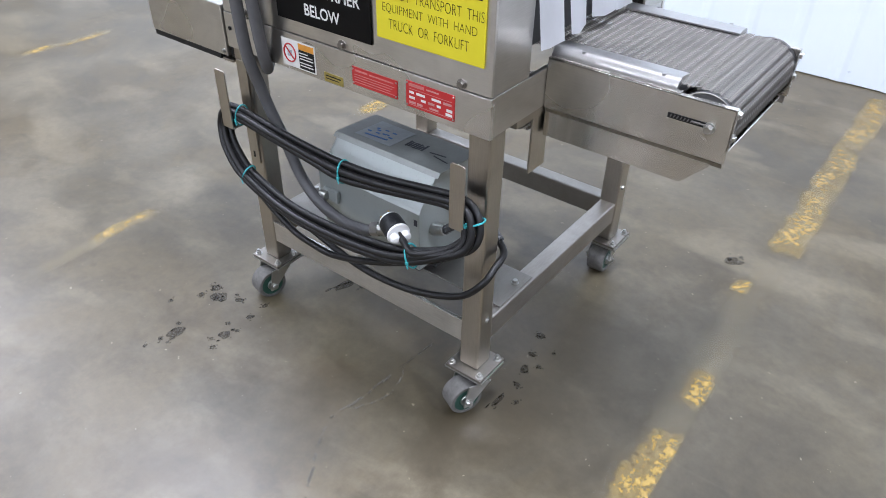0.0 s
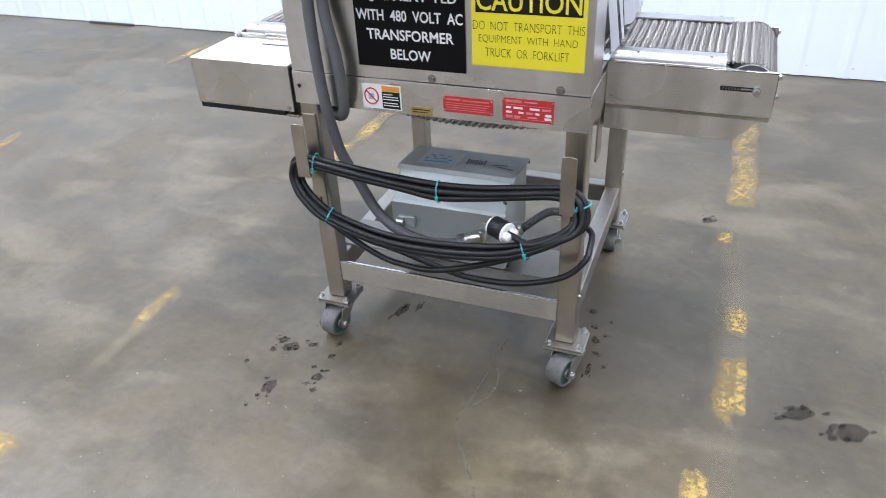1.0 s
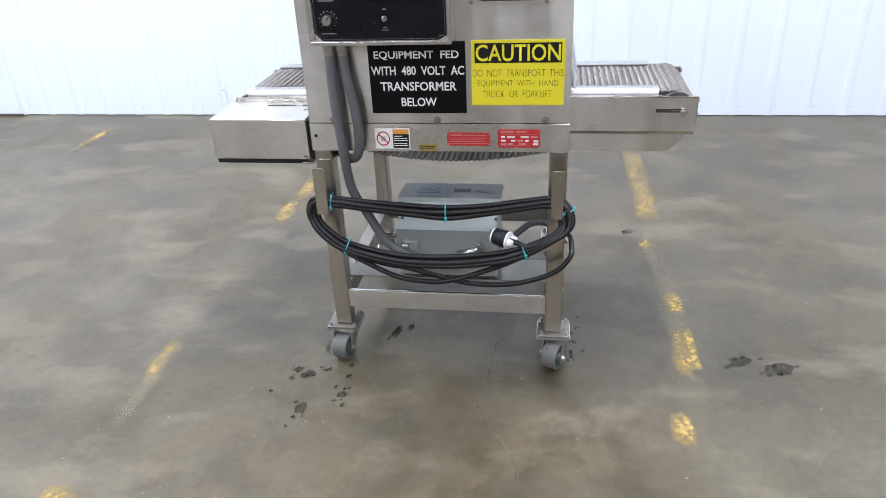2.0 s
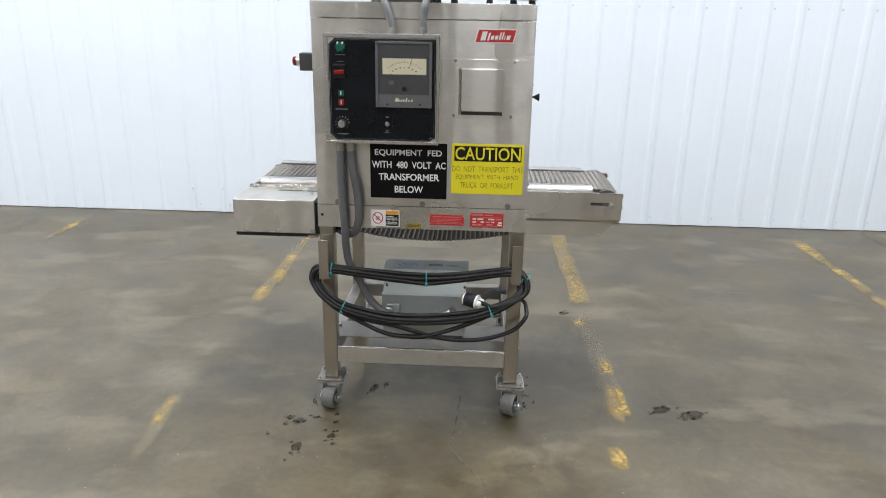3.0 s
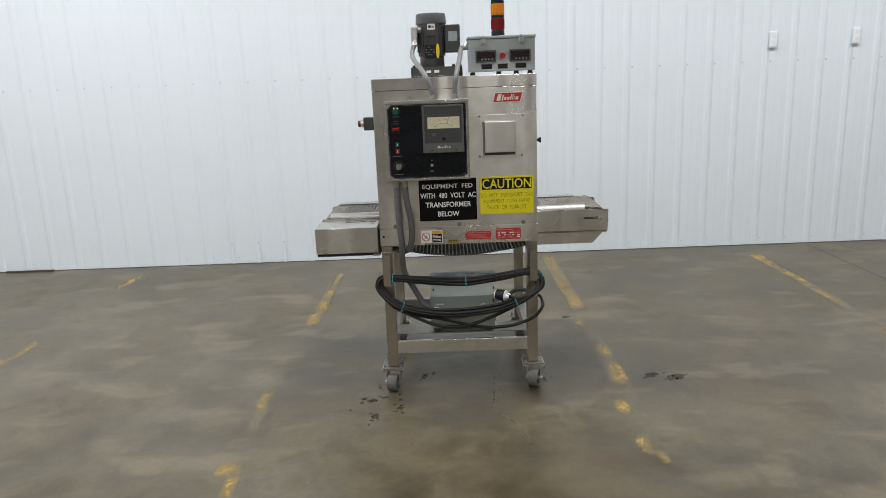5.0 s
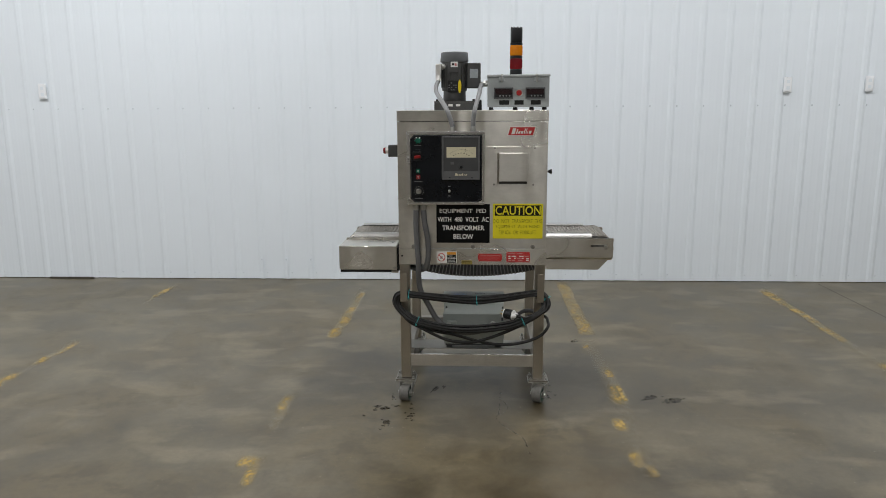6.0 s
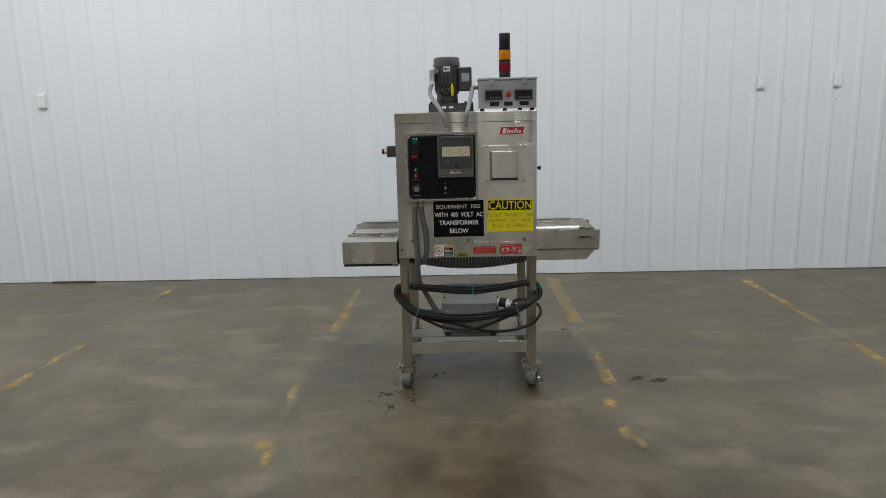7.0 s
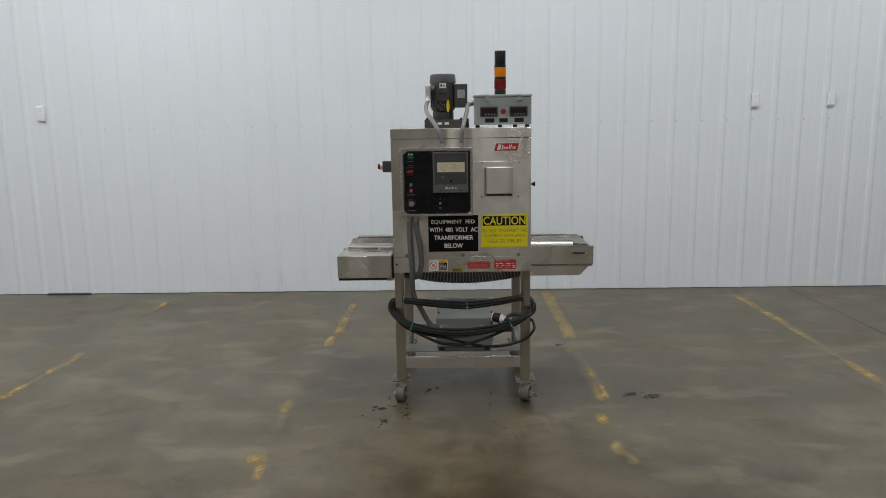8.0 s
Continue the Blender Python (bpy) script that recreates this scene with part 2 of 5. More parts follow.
RED = paint("red_lens", (0.32, 0.016, 0.016), 0.3)
AMBER = paint("amber_lens", (0.80, 0.27, 0.01), 0.22, 0.06)
RED_DARK = paint("dark_red_lens", (0.20, 0.008, 0.012), 0.2, 0.1)
YELLOW_TAG = paint("yellow_tag", (0.82, 0.62, 0.01), 0.4)
TYRE = paint("worn_grey_tread", (0.17, 0.165, 0.15), 0.7, 0.22, 60, 0.3, 0.0, 0.4)
GREEN_HUB = paint("dark_green_hub", (0.025, 0.085, 0.06), 0.45, 0.2, 40)
STRIP = paint("white_curtain_strip", (0.84, 0.845, 0.85), 0.35, 0.05, 8)
STRIP_DARK = paint("dark_curtain_strip", (0.05, 0.05, 0.05), 0.5)
INSIDE = paint("matte_dark", (0.06, 0.057, 0.052), 0.6, 0.2)
BRASS = paint("brass", (0.65, 0.45, 0.16), 0.3, 0.1, 30, 0.03, 1.0)
BLUE_MARK = paint("blue_marker", (0.08, 0.20, 0.48), 0.6, 0.1, 80)
LABEL = paint("faded_label", (0.36, 0.40, 0.42), 0.5, 0.1, 60)
DARK_MARK = paint("dark_marker", (0.04, 0.045, 0.06), 0.5)

SCREEN = paint("dark_red_display", (0.018, 0.006, 0.007), 0.2)
DIFFUSER = Nodes("lamp_diffuser").done(Base_Color=rgb(0.9, 0.9, 0.9), Emission_Color=rgb(0.985, 0.99, 1.0), Emission_Strength=6.0)


# ---- mesh helpers ----
def part(name, bm, material, parent=None, label="", smooth=False):
    me = bpy.data.meshes.new(name)
    if smooth:
        for f in bm.faces:
            f.smooth = True
    bm.to_mesh(me)
    bm.free()
    me.materials.append(material)
    if smooth:
        me.set_sharp_from_angle(angle=radians(40))
    ob = new(name, me)
    if parent is not None:
        ob.parent = parent
        if parent.parent is None and parent.type == "EMPTY":
            ob.matrix_parent_inverse = Matrix.Translation(parent.location).inverted()
    return tagged(ob, label)


def thing(name, at, label, category, group=""):
    ob = new(name)
    ob.location = at
    ob.empty_display_size = 0.05
    return tagged(ob, label, category, group)


def box(x0, x1, y0, y1, z0, z1, bevel=0.0, bm=None, turn=None, segments=2):
    own = bmesh.new()
    bmesh.ops.create_cube(own, size=1.0)
    for v in own.verts:
        v.co = Vector(((x0 + x1) / 2 + v.co.x * (x1 - x0), (y0 + y1) / 2 + v.co.y * (y1 - y0), (z0 + z1) / 2 + v.co.z * (z1 - z0)))
    if bevel:
        bmesh.ops.bevel(own, geom=own.edges[:], offset=bevel, segments=segments, affect="EDGES", profile=0.5)
    if turn is not None:
        own.transform(turn)
    return joined(bm, own)


def joined(bm, own):
    if bm is None:
        return own
    me = bpy.data.meshes.new("tmp")
    own.to_mesh(me)
    own.free()
    bm.from_mesh(me)
    bpy.data.meshes.remove(me)
    return bm


def rod(p0, p1, r0, r1=None, seg=16, bevel=0.0, bm=None):
    p0, p1 = Vector(p0), Vector(p1)
    own = bmesh.new()
    bmesh.ops.create_cone(own, cap_ends=True, segments=seg, radius1=r0, radius2=r0 if r1 is None else r1, depth=(p1 - p0).length)
    if bevel:
        caps = [e for e in own.edges if all(abs(abs(v.co.z) - (p1 - p0).length / 2) < 1e-6 for v in e.verts)]
        bmesh.ops.bevel(own, geom=caps, offset=bevel, segments=2, affect="EDGES", profile=0.5)
    own.transform(Matrix.Translation((p0 + p1) / 2) @ (p1 - p0).to_track_quat("Z", "Y").to_matrix().to_4x4())
    return joined(bm, own)


def glide(points, steps=8, closed=False):
    """A smooth curve through the points."""
    pts = [Vector(p) for p in points]
    n, out = len(pts), []
    for i in range(n if closed else n - 1):
        if closed:
            a, b, c, d = pts[i - 1], pts[i], pts[(i + 1) % n], pts[(i + 2) % n]
        else:
            a, b, c, d = pts[max(i - 1, 0)], pts[i], pts[i + 1], pts[min(i + 2, n - 1)]
        for k in range(steps):
            t = k / steps
            out.append(0.5 * (2 * b + (c - a) * t + (2 * a - 5 * b + 4 * c - d) * t * t + (3 * b - a - 3 * c + d) * t ** 3))
    if not closed:
        out.append(pts[-1])
    return out


def tube(path, r, seg=10, closed=False, bm=None, ripple=0.0):
    bm = bm or bmesh.new()
    rings, up, n = [], None, len(path)
    for i, p in enumerate(path):
        a, b = (path[i - 1], path[(i + 1) % n]) if closed else (path[max(i - 1, 0)], path[min(i + 1, n - 1)])
        d = (b - a).normalized()
        if up is None:
            up = d.orthogonal().normalized()
        up = (up - d * up.dot(d)).normalized()
        side = d.cross(up)
        rr = r * (1 + ripple * (i % 2))
        rings.append([bm.verts.new(p + rr * (math.cos(2 * math.pi * k / seg) * up + math.sin(2 * math.pi * k / seg) * side)) for k in range(seg)])
    for i in range(n if closed else n - 1):
        r0, r1 = rings[i], rings[(i + 1) % n]
        off = 0
        if closed and i == n - 1:
            off = min(range(seg), key=lambda s: (r0[0].co - r1[s].co).length)
        for k in range(seg):
            bm.faces.new((r0[k], r0[(k + 1) % seg], r1[(k + 1 + off) % seg], r1[(k + off) % seg]))
    if not closed:
        bm.faces.new(rings[0][::-1]), bm.faces.new(rings[-1])
    return bm


def prism(outline, a, b, axis="y", bevel=0.0, bm=None):
    """A flat outline (pairs) pushed from a to b along an axis."""
    own = bmesh.new()
    if axis == "y":
        place = lambda u, v, w: (u, w, v)
    elif axis == "x":
        place = lambda u, v, w: (w, u, v)
    else:
        place = lambda u, v, w: (u, v, w)
    lo = [own.verts.new(place(u, v, a)) for u, v in outline]
    hi = [own.verts.new(place(u, v, b)) for u, v in outline]
    n = len(outline)
    own.faces.new(lo), own.faces.new(hi[::-1])
    for i in range(n):
        own.faces.new((lo[(i + 1) % n], lo[i], hi[i], hi[(i + 1) % n]))
    bmesh.ops.recalc_face_normals(own, faces=own.faces[:])
    if bevel:
        bmesh.ops.bevel(own, geom=own.edges[:], offset=bevel, segments=2, affect="EDGES", profile=0.5)
    return joined(bm, own)


def hex_bolt(x, y, z, r=0.0075, h=0.006, axis="y", sign=-1, bm=None):
    d = {"x": Vector((1, 0, 0)), "y": Vector((0, 1, 0)), "z": Vector((0, 0, 1))}[axis] * sign
    p = Vector((x, y, z))
    bm = rod(p, p + d * 0.0016, r * 1.35, seg=16, bm=bm)
    return rod(p + d * 0.0014, p + d * h, r, r * 0.93, seg=6, bm=bm)


def lettering(words, x0, x1, z, height, y, material, parent, name="lettering", thin=0.0):
    """Words that stand upright on a face turned towards -y, from x0 to x1, centred at the height z."""
    curve = bpy.data.curves.new("words", "FONT")
    curve.body, curve.resolution_u, curve.offset = words, 3, thin
    ob = bpy.data.objects.new("words", curve)
    me = bpy.data.meshes.new_from_object(ob)
    bpy.data.objects.remove(ob)
    xs, ys = [v.co.x for v in me.vertices], [v.co.y for v in me.vertices]
    ax, bx, ay, by = min(xs), max(xs), min(ys), max(ys)
    for v in me.vertices:
        u, w = (v.co.x - ax) / (bx - ax), (v.co.y - ay) / (by - ay)
        v.co = (x0 + u * (x1 - x0), y, z + (w - 0.5) * height)
    bm = bmesh.new()
    bm.from_mesh(me)
    bpy.data.meshes.remove(me)
    return tagged(part(name, bm, material, parent), kind="stuff")


def bars(rows, y, material, parent, name="print"):
    """Plain bars for small print: (x0, x1, z0, z1)."""
    bm = bmesh.new()
    for x0, x1, z0, z1 in rows:
        box(x0, x1, y - 0.0006, y, z0, z1, bm=bm)
    return tagged(part(name, bm, material, parent), kind="stuff")


# ---- structure: hall ----
X0, X1, Y0, Y1, TOP = -8.0, 8.0, -12.0, 2.76, 5.0


def floor():
    bm = bmesh.new()
    bmesh.ops.create_grid(bm, x_segments=16, y_segments=12, size=0.5)
    for v in bm.verts:
        v.co = Vector((X0 - 0.2 + (v.co.x + 0.5) * (X1 - X0 + 0.4), Y0 - 0.2 + (v.co.y + 0.5) * (Y1 - Y0 + 0.4), 0))
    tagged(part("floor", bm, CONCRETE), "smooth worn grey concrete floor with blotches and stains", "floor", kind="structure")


def ribbed_wall():
    """Sheet-metal lining: trapezoid ribs at 9 inch steps with two low stiffeners between, each sheet 3 feet wide."""
    pitch, first = 0.2288, 1.245
    k0, k1 = math.floor((X0 - first) / pitch), math.ceil((X1 - first) / pitch)
    wall = tagged(thing("wall_north", (0, Y1, 0), "white ribbed sheet-metal wall lining with screw rows", "wall"), kind="structure")
    for s in range(k0 - k0 % 4, k1 + 1, 4):
        line = []
        for k in range(s, s + 4):
            c = first + k * pitch
            for dx, dy in ((-0.034, 0), (-0.012, 0.0065), (0.012, 0.0065), (0.034, 0), (0.070, 0), (0.080, 0.0004), (0.088, 0.0004), (0.098, 0), (0.132, 0), (0.142, 0.0004), (0.150, 0.0004), (0.160, 0)):
                line.append((c + dx, Y1 - dy - (0.0006 if s % 8 else 0)))
        line.append((first + (s + 4) * pitch - 0.034, Y1 - (0.0006 if s % 8 else 0)))
        back = [(line[-1][0], Y1 + 0.06), (line[0][0], Y1 + 0.06)]
        bm = prism(line + back, 0.005, TOP, "z")
        part("panel", bm, WALL, wall)
    bm = bmesh.new()
    for k in range(k0, k1):
        x = first + k * pitch + 0.045
        for z in (0.06, 1.56, 3.05):
            rod((x, Y1 - 0.0005, z), (x, Y1 - (0.005 if z > 1 else 0.003), z), 0.0070 if z > 1 else 0.0055, 0.0045, 8, bm=bm)
    tagged(part("screw_head", bm, SCREW, wall), kind="stuff")
    for k in range(-14, -11):
        c = first + k * pitch
        part("rib_closure", prism(((c - 0.013, 0.006), (c + 0.013, 0.006), (c + 0.013, 0.190), (c + 0.007, 0.203), (c - 0.007, 0.203), (c - 0.013, 0.190)), Y1 - 0.0155, Y1 - 0.0067, bevel=0.0015), WALL, wall, "short white closure strip at the foot of a rib")
        part("closure_screw", rod((c, Y1 - 0.0153, 0.188), (c, Y1 - 0.0215, 0.188), 0.007, 0.005, 8), SCREW, wall)
    part("base_angle", box(X0, X1, Y1 + 0.006, Y1 + 0.06, 0.0, 0.0045), JOINT, wall)
    part("raised_trim", box(-3.98, -3.555, Y1 - 0.035, Y1 - 0.0195, 0.0, 0.016, 0.003), JOINT, wall)


# unseen walls and ceiling added; wall colour kept dark to dim steel reflections
def plain_room():
    for name, b in (("wall_south", (X0, X1, Y0 - 0.2, Y0, 0, TOP)), ("wall_east", (X1, X1 + 0.2, Y0, Y1, 0, TOP)), ("wall_west", (X0 - 0.2, X0, Y0, Y1, 0, TOP))):
        tagged(part(name, box(*b), HALL), "unseen plain brown-grey wall closing the hall", "wall", kind="structure")
    tagged(part("ceiling", box(X0, X1, Y0, Y1, TOP, TOP + 0.2), CEILING), "unseen plain white ceiling closing the hall", "ceiling", kind="structure")
    # unseen glowing fixtures added at the assumed lamp places
    first = None
    for lx, ly in LAMPS:
        if first is None:
            first = thing("assumed_ceiling_light", (lx, ly, TOP), "unseen strip ceiling light with glowing diffuser, added as a light source", "ceiling light", "hall lights")
            part("housing", box(lx - 0.21, lx + 0.21, ly - 0.66, ly + 0.66, TOP - 0.12, TOP - 0.002, 0.01), WHITE, first)
            part("diffuser", box(lx - 0.18, lx + 0.18, ly - 0.62, ly + 0.62, TOP - 0.135, TOP - 0.121, 0.004), DIFFUSER, first)
        else:
            copy_thing(first, pose(lx, ly, TOP))


def outlet(x, z, w, h):
    o = thing("wall_outlet", (x, Y1, z), "small white surface outlet box on the ribbed wall", "outlet", "wall outlets")
    part("box", box(x - w / 2, x + w / 2, Y1 - 0.0215, Y1 - 0.0118, z - h / 2, z + h / 2, 0.004), OUTLET, o)
    part("cover", box(x - w * 0.40, x + w * 0.40, Y1 - 0.0245, Y1 - 0.0217, z - h * 0.42, z + h * 0.42, 0.002), OUTLET, o)
    for dz in (-0.2, 0.2):
        part("socket", box(x - 0.014, x + 0.014, Y1 - 0.0257, Y1 - 0.0247, z + dz * h - 0.014, z + dz * h + 0.014, 0.0005), WALL, o)
    return o


def floor_line(x, y0, y1, w, faded=False):
    bm = bmesh.new()
    h = 0.0008 + 0.0012 * ((y0 * 7.3 + x * 3.1) % 1.0)
    vs = [bm.verts.new(c) for c in ((x - w / 2, y0, h), (x + w / 2, y0, h), (x + w / 2, y1, h), (x - w / 2, y1, h))]
    bm.faces.new(vs)
    ob = part("floor_marking", bm, PALE_LINE if faded else YELLOW_LINE)
    tagged(ob, "worn flaking yellow line painted on the concrete floor", "floor line", "parking lines", "structure")


def stain(x, y, rx, ry, seed, turn=0.0):
    """A damp spot with a few droplets round it."""
    bm = bmesh.new()
    rnd = random.Random(seed)
    spots = [(0, 0, 0.92)] + [(rnd.uniform(-1.5, 1.5), rnd.uniform(-1.4, 1.4), rnd.uniform(0.10, 0.34)) for _ in range(7)]
    for q, (ox, oy, k) in enumerate(spots):
        vs = []
        for m in range(36):
            a = 2 * math.pi * m / 36
            r = k * (1 + 0.30 * noise.noise((math.cos(a) * 1.2 + seed * 3.1, math.sin(a) * 1.2, seed + q)) + 0.14 * noise.noise((math.cos(a) * 3, math.sin(a) * 3, seed * 2.0)))
            u, v = rx * (ox + r * math.cos(a)), ry * (oy + r * math.sin(a))
            vs.append(bm.verts.new((x + u * math.cos(turn) - v * math.sin(turn), y + u * math.sin(turn) + v * math.cos(turn), 0.0006 + 0.00008 * q)))
        bm.faces.new(vs)
    tagged(part("water_stain", bm, DAMP), "dark damp drip stain on the concrete floor", "stain", "drip stains", "structure")


def crack(points, w, material, name, label):
    bm = bmesh.new()
    path = glide([(x, y, 0.002) for x, y in points], 14)
    prev = None
    for i, p in enumerate(path):
        j = 0.005 * noise.noise((i * 0.22, 3.0, 1.0))
        ww = w * (0.55 + 0.7 * abs(noise.noise((i * 0.6, 9.0, 2.0))))
        d = (path[min(i + 1, len(path) - 1)] - path[max(i - 1, 0)]).normalized()
        s = Vector((-d.y, d.x, 0))
        pair = (bm.verts.new(p + s * (j - ww)), bm.verts.new(p + s * (j + ww)))
        if prev and (material is JOINT or noise.noise((i * 0.21, 5.0, 7.0)) > -0.12):
            bm.faces.new((prev[0], pair[0], pair[1], prev[1]))
        prev = pair
    tagged(part(name, bm, material), label, "crack", kind="structure")


floor()
ribbed_wall()
plain_room()
outlet(-3.862, 1.716, 0.072, 0.135)
outlet(2.668, 1.732, 0.068, 0.13)
outlet(3.345, 1.738, 0.068, 0.13)

# each line: long faded remains with brighter pieces on them
for row in ((-2.72, 0.30, 0.95, 0.07, True), (-2.68, 1.85, 2.62, 0.08, True), (-2.70, -0.90, -0.10, 0.08, True), (-2.740, 0.02, 0.33, 0.085), (-2.725, 0.45, 0.60, 0.07), (-2.69, 0.62, 0.92, 0.05), (-2.69, 2.05, 2.45, 0.07),
            (-0.965, 1.00, 2.50, 0.10, True), (-0.99, -0.45, 0.10, 0.07, True), (-0.975, 1.03, 1.28, 0.105), (-0.955, 1.30, 1.62, 0.085), (-0.955, 1.60, 1.95, 0.075), (-0.950, 1.95, 2.34, 0.065), (-1.008, -0.22, 0.04, 0.060), (-0.987, -0.79, -0.68, 0.125), (-0.955, -0.96, -0.76, 0.060),
            (0.79, -0.45, 1.10, 0.11, True), (0.795, 1.15, 2.68, 0.135, True), (0.797, 1.14, 1.62, 0.120), (0.792, 1.55, 2.12, 0.125), (0.792, 2.05, 2.68, 0.125), (0.750, 0.865, 0.945, 0.060), (0.800, 0.32, 0.49, 0.080), (0.785, -0.06, 0.24, 0.070), (0.828, 0.00, 0.25, 0.040),
            (0.738, -0.36, -0.20, 0.075), (0.746, -0.74, -0.58, 0.075), (0.790, -0.82, -0.70, 0.060), (0.77, -0.82, -0.50, 0.10, True),
            (2.50, 0.40, 2.60, 0.09, True), (2.485, 1.92, 2.50, 0.11), (2.495, 1.40, 1.98, 0.09), (2.495, 1.05, 1.45, 0.08), (2.505, 0.18, 0.66, 0.09)):
    floor_line(*row)
for i, (x, y, rx, ry) in enumerate(((-0.429, -0.30, 0.020, 0.028), (-0.457, -0.128, 0.030, 0.022), (-0.497, -0.105, 0.016, 0.016), (-0.315, -0.223, 0.018, 0.018), (-0.321, -0.07, 0.010, 0.009),
                                     (-0.318, -0.13, 0.011, 0.010), (-0.345, -0.185, 0.008, 0.008), (-0.30, -0.19, 0.007, 0.007), (-0.505, -0.155, 0.014, 0.010), (-0.555, -0.227, 0.008, 0.008), (-0.441, -0.342, 0.009, 0.009),
                                     (-0.45, -0.385, 0.006, 0.008), (-0.40, -0.10, 0.016, 0.010), (-0.30, -0.275, 0.009, 0.009), (-0.33, -0.255, 0.007, 0.007), (-0.205, 0.150, 0.040, 0.016), (-0.16, 0.18, 0.018, 0.010),
                                     (0.414, 0.189, 0.016, 0.012), (0.38, 0.327, 0.014, 0.014), (0.43, 0.13, 0.010, 0.009), (0.44, 0.22, 0.008, 0.008), (0.40, 0.25, 0.012, 0.010), (0.46, 0.08, 0.007, 0.008),
                                     (0.975, 0.057, 0.046, 0.024), (1.099, 0.028, 0.048, 0.032), (0.678, 1.015, 0.028, 0.02), (0.42, 0.055, 0.028, 0.008), (-0.43, 0.02, 0.03, 0.008), (0.445, 0.29, 0.007, 0.006))):
    stain(x, y, rx, ry, i + 1, 0.3 * i)
for path, w in ((((0.165, 0.13), (0.155, 0.03), (0.147, -0.09), (0.145, -0.153), (0.130, -0.246), (0.165, -0.33), (0.20, -0.38), (0.255, -0.479), (0.27, -0.62)), 0.0065),
                (((0.165, 0.13), (0.155, 0.03), (0.147, -0.09), (0.145, -0.153), (0.130, -0.246), (0.165, -0.33), (0.20, -0.38), (0.255, -0.479), (0.27, -0.62)), 0.0022),
                (((0.150, 0.00), (0.178, -0.04), (0.190, -0.11), (0.165, -0.17), (0.145, -0.20)), 0.0050)):
    crack(path, w, CRACK, "floor_crack", "pale filled hairline crack in the concrete floor")
crack(((3.056, 2.70), (3.075, 1.9), (3.095, 1.151), (3.11, 0.2), (3.12, -2.0)), 0.0045, JOINT, "floor_joint", "dark saw-cut joint in the concrete floor")


# ---- the shrink tunnel: body ----
tunnel = thing("shrink_tunnel", (0, 0.36, 0), "stainless steel heat shrink tunnel on casters with wire mesh conveyor", "packaging machine")
HW, DEEP, LOW, HIGH = 0.382, 0.764, 0.752, 1.545


def side_panel(x0, x1):
    """A side wall with the opening that the conveyor passes through."""
    bm = bmesh.new()
    a0, a1, b1 = 0.13, 0.647, 1.12
    for y0, y1, z0, z1 in ((0.0075, a0, 0.838, 1.4895), (a1, DEEP - 0.008, 0.838, 1.4895), (a0, a1, b1, 1.4895)):
        box(x0, x1, y0, y1, z0, z1, bm=bm)
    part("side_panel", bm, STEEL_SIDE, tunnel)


part("front_panel", box(-HW, HW, 0.0, 0.007, 0.8385, 1.490, 0.001), STEEL, tunnel)
part("back_panel", box(-HW, HW, DEEP - 0.007, DEEP, 0.8385, 1.490, 0.001), STEEL, tunnel)
side_panel(HW - 0.006, HW - 0.0005)
side_panel(-HW + 0.0005, -HW + 0.006)
lid = box(-HW - 0.001, HW + 0.001, -0.0015, DEEP + 0.0015, 1.4925, HIGH, 0.0012)
part("top_cover", lid, STEEL, tunnel)
part("skirt", box(-HW - 0.001, HW + 0.002, -0.002, 0.010, LOW, 0.8362, 0.0008), STEEL, tunnel)
part("skirt", box(-HW - 0.001, HW + 0.002, DEEP - 0.010, DEEP + 0.002, LOW, 0.8362, 0.0008), STEEL, tunnel)
for sx in (-1, 1):
    bm = bmesh.new()
    xa, xb = sorted((sx * (HW + 0.0005), sx * (HW - 0.010)))
    box(xa, xb, 0.0105, DEEP - 0.0105, LOW, 0.8365, 0.002, bm=bm)
    part("side_rail", bm, STEEL_SIDE, tunnel)
part("inner_lining", box(-HW + 0.02, HW - 0.02, 0.655, 0.745, 0.84, 1.48), INSIDE, tunnel)
part("inner_lining", box(-HW + 0.02, HW - 0.02, 0.02, 0.12, 0.84, 1.48), INSIDE, tunnel)
part("inner_roof", box(-HW + 0.02, HW - 0.02, 0.121, 0.654, 1.13, 1.48), INSIDE, tunnel)
for x in (-0.306, 0.004, 0.314):
    part("bolt", hex_bolt(x, 0.0, 0.848, 0.008, 0.008), BOLT, tunnel)
part("plug_hole", rod((-0.366, -0.0022, 0.799), (-0.366, -0.004, 0.799), 0.005, seg=12), BLACK, tunnel)

# access cover with its raised door, hinge and the dark strip under it
part("access_cover", box(0.066, 0.361, -0.0042, -0.0003, 1.166, 1.365, 0.0008), STEEL, tunnel)
door = part("access_door", box(0.137, 0.2805, -0.0220, -0.0105, 1.190, 1.333, 0.0015), STEEL, tunnel)
# black slab behind the door, standing in for the shadow round its edge
part("door_shadow_slab", box(0.139, 0.2785, -0.0104, -0.0044, 1.192, 1.331), BLACK, door)
part("door_flange", box(0.2825, 0.2905, -0.0062, -0.0044, 1.181, 1.336, 0.0006), STEEL, tunnel)
part("dark_door_strip", box(0.137, 0.2795, -0.0052, -0.0043, 1.1755, 1.1895), INSIDE, tunnel)
part("hinge_pin", rod((0.1315, -0.0105, 1.182), (0.1315, -0.0105, 1.336), 0.0030, seg=10), STEEL_BRIGHT, door)
for z in (1.195, 1.235, 1.275, 1.315):
    part("hinge_knuckle", rod((0.1315, -0.0105, z - 0.016), (0.1315, -0.0105, z + 0.016), 0.0048, seg=12), STEEL_LEG, door)
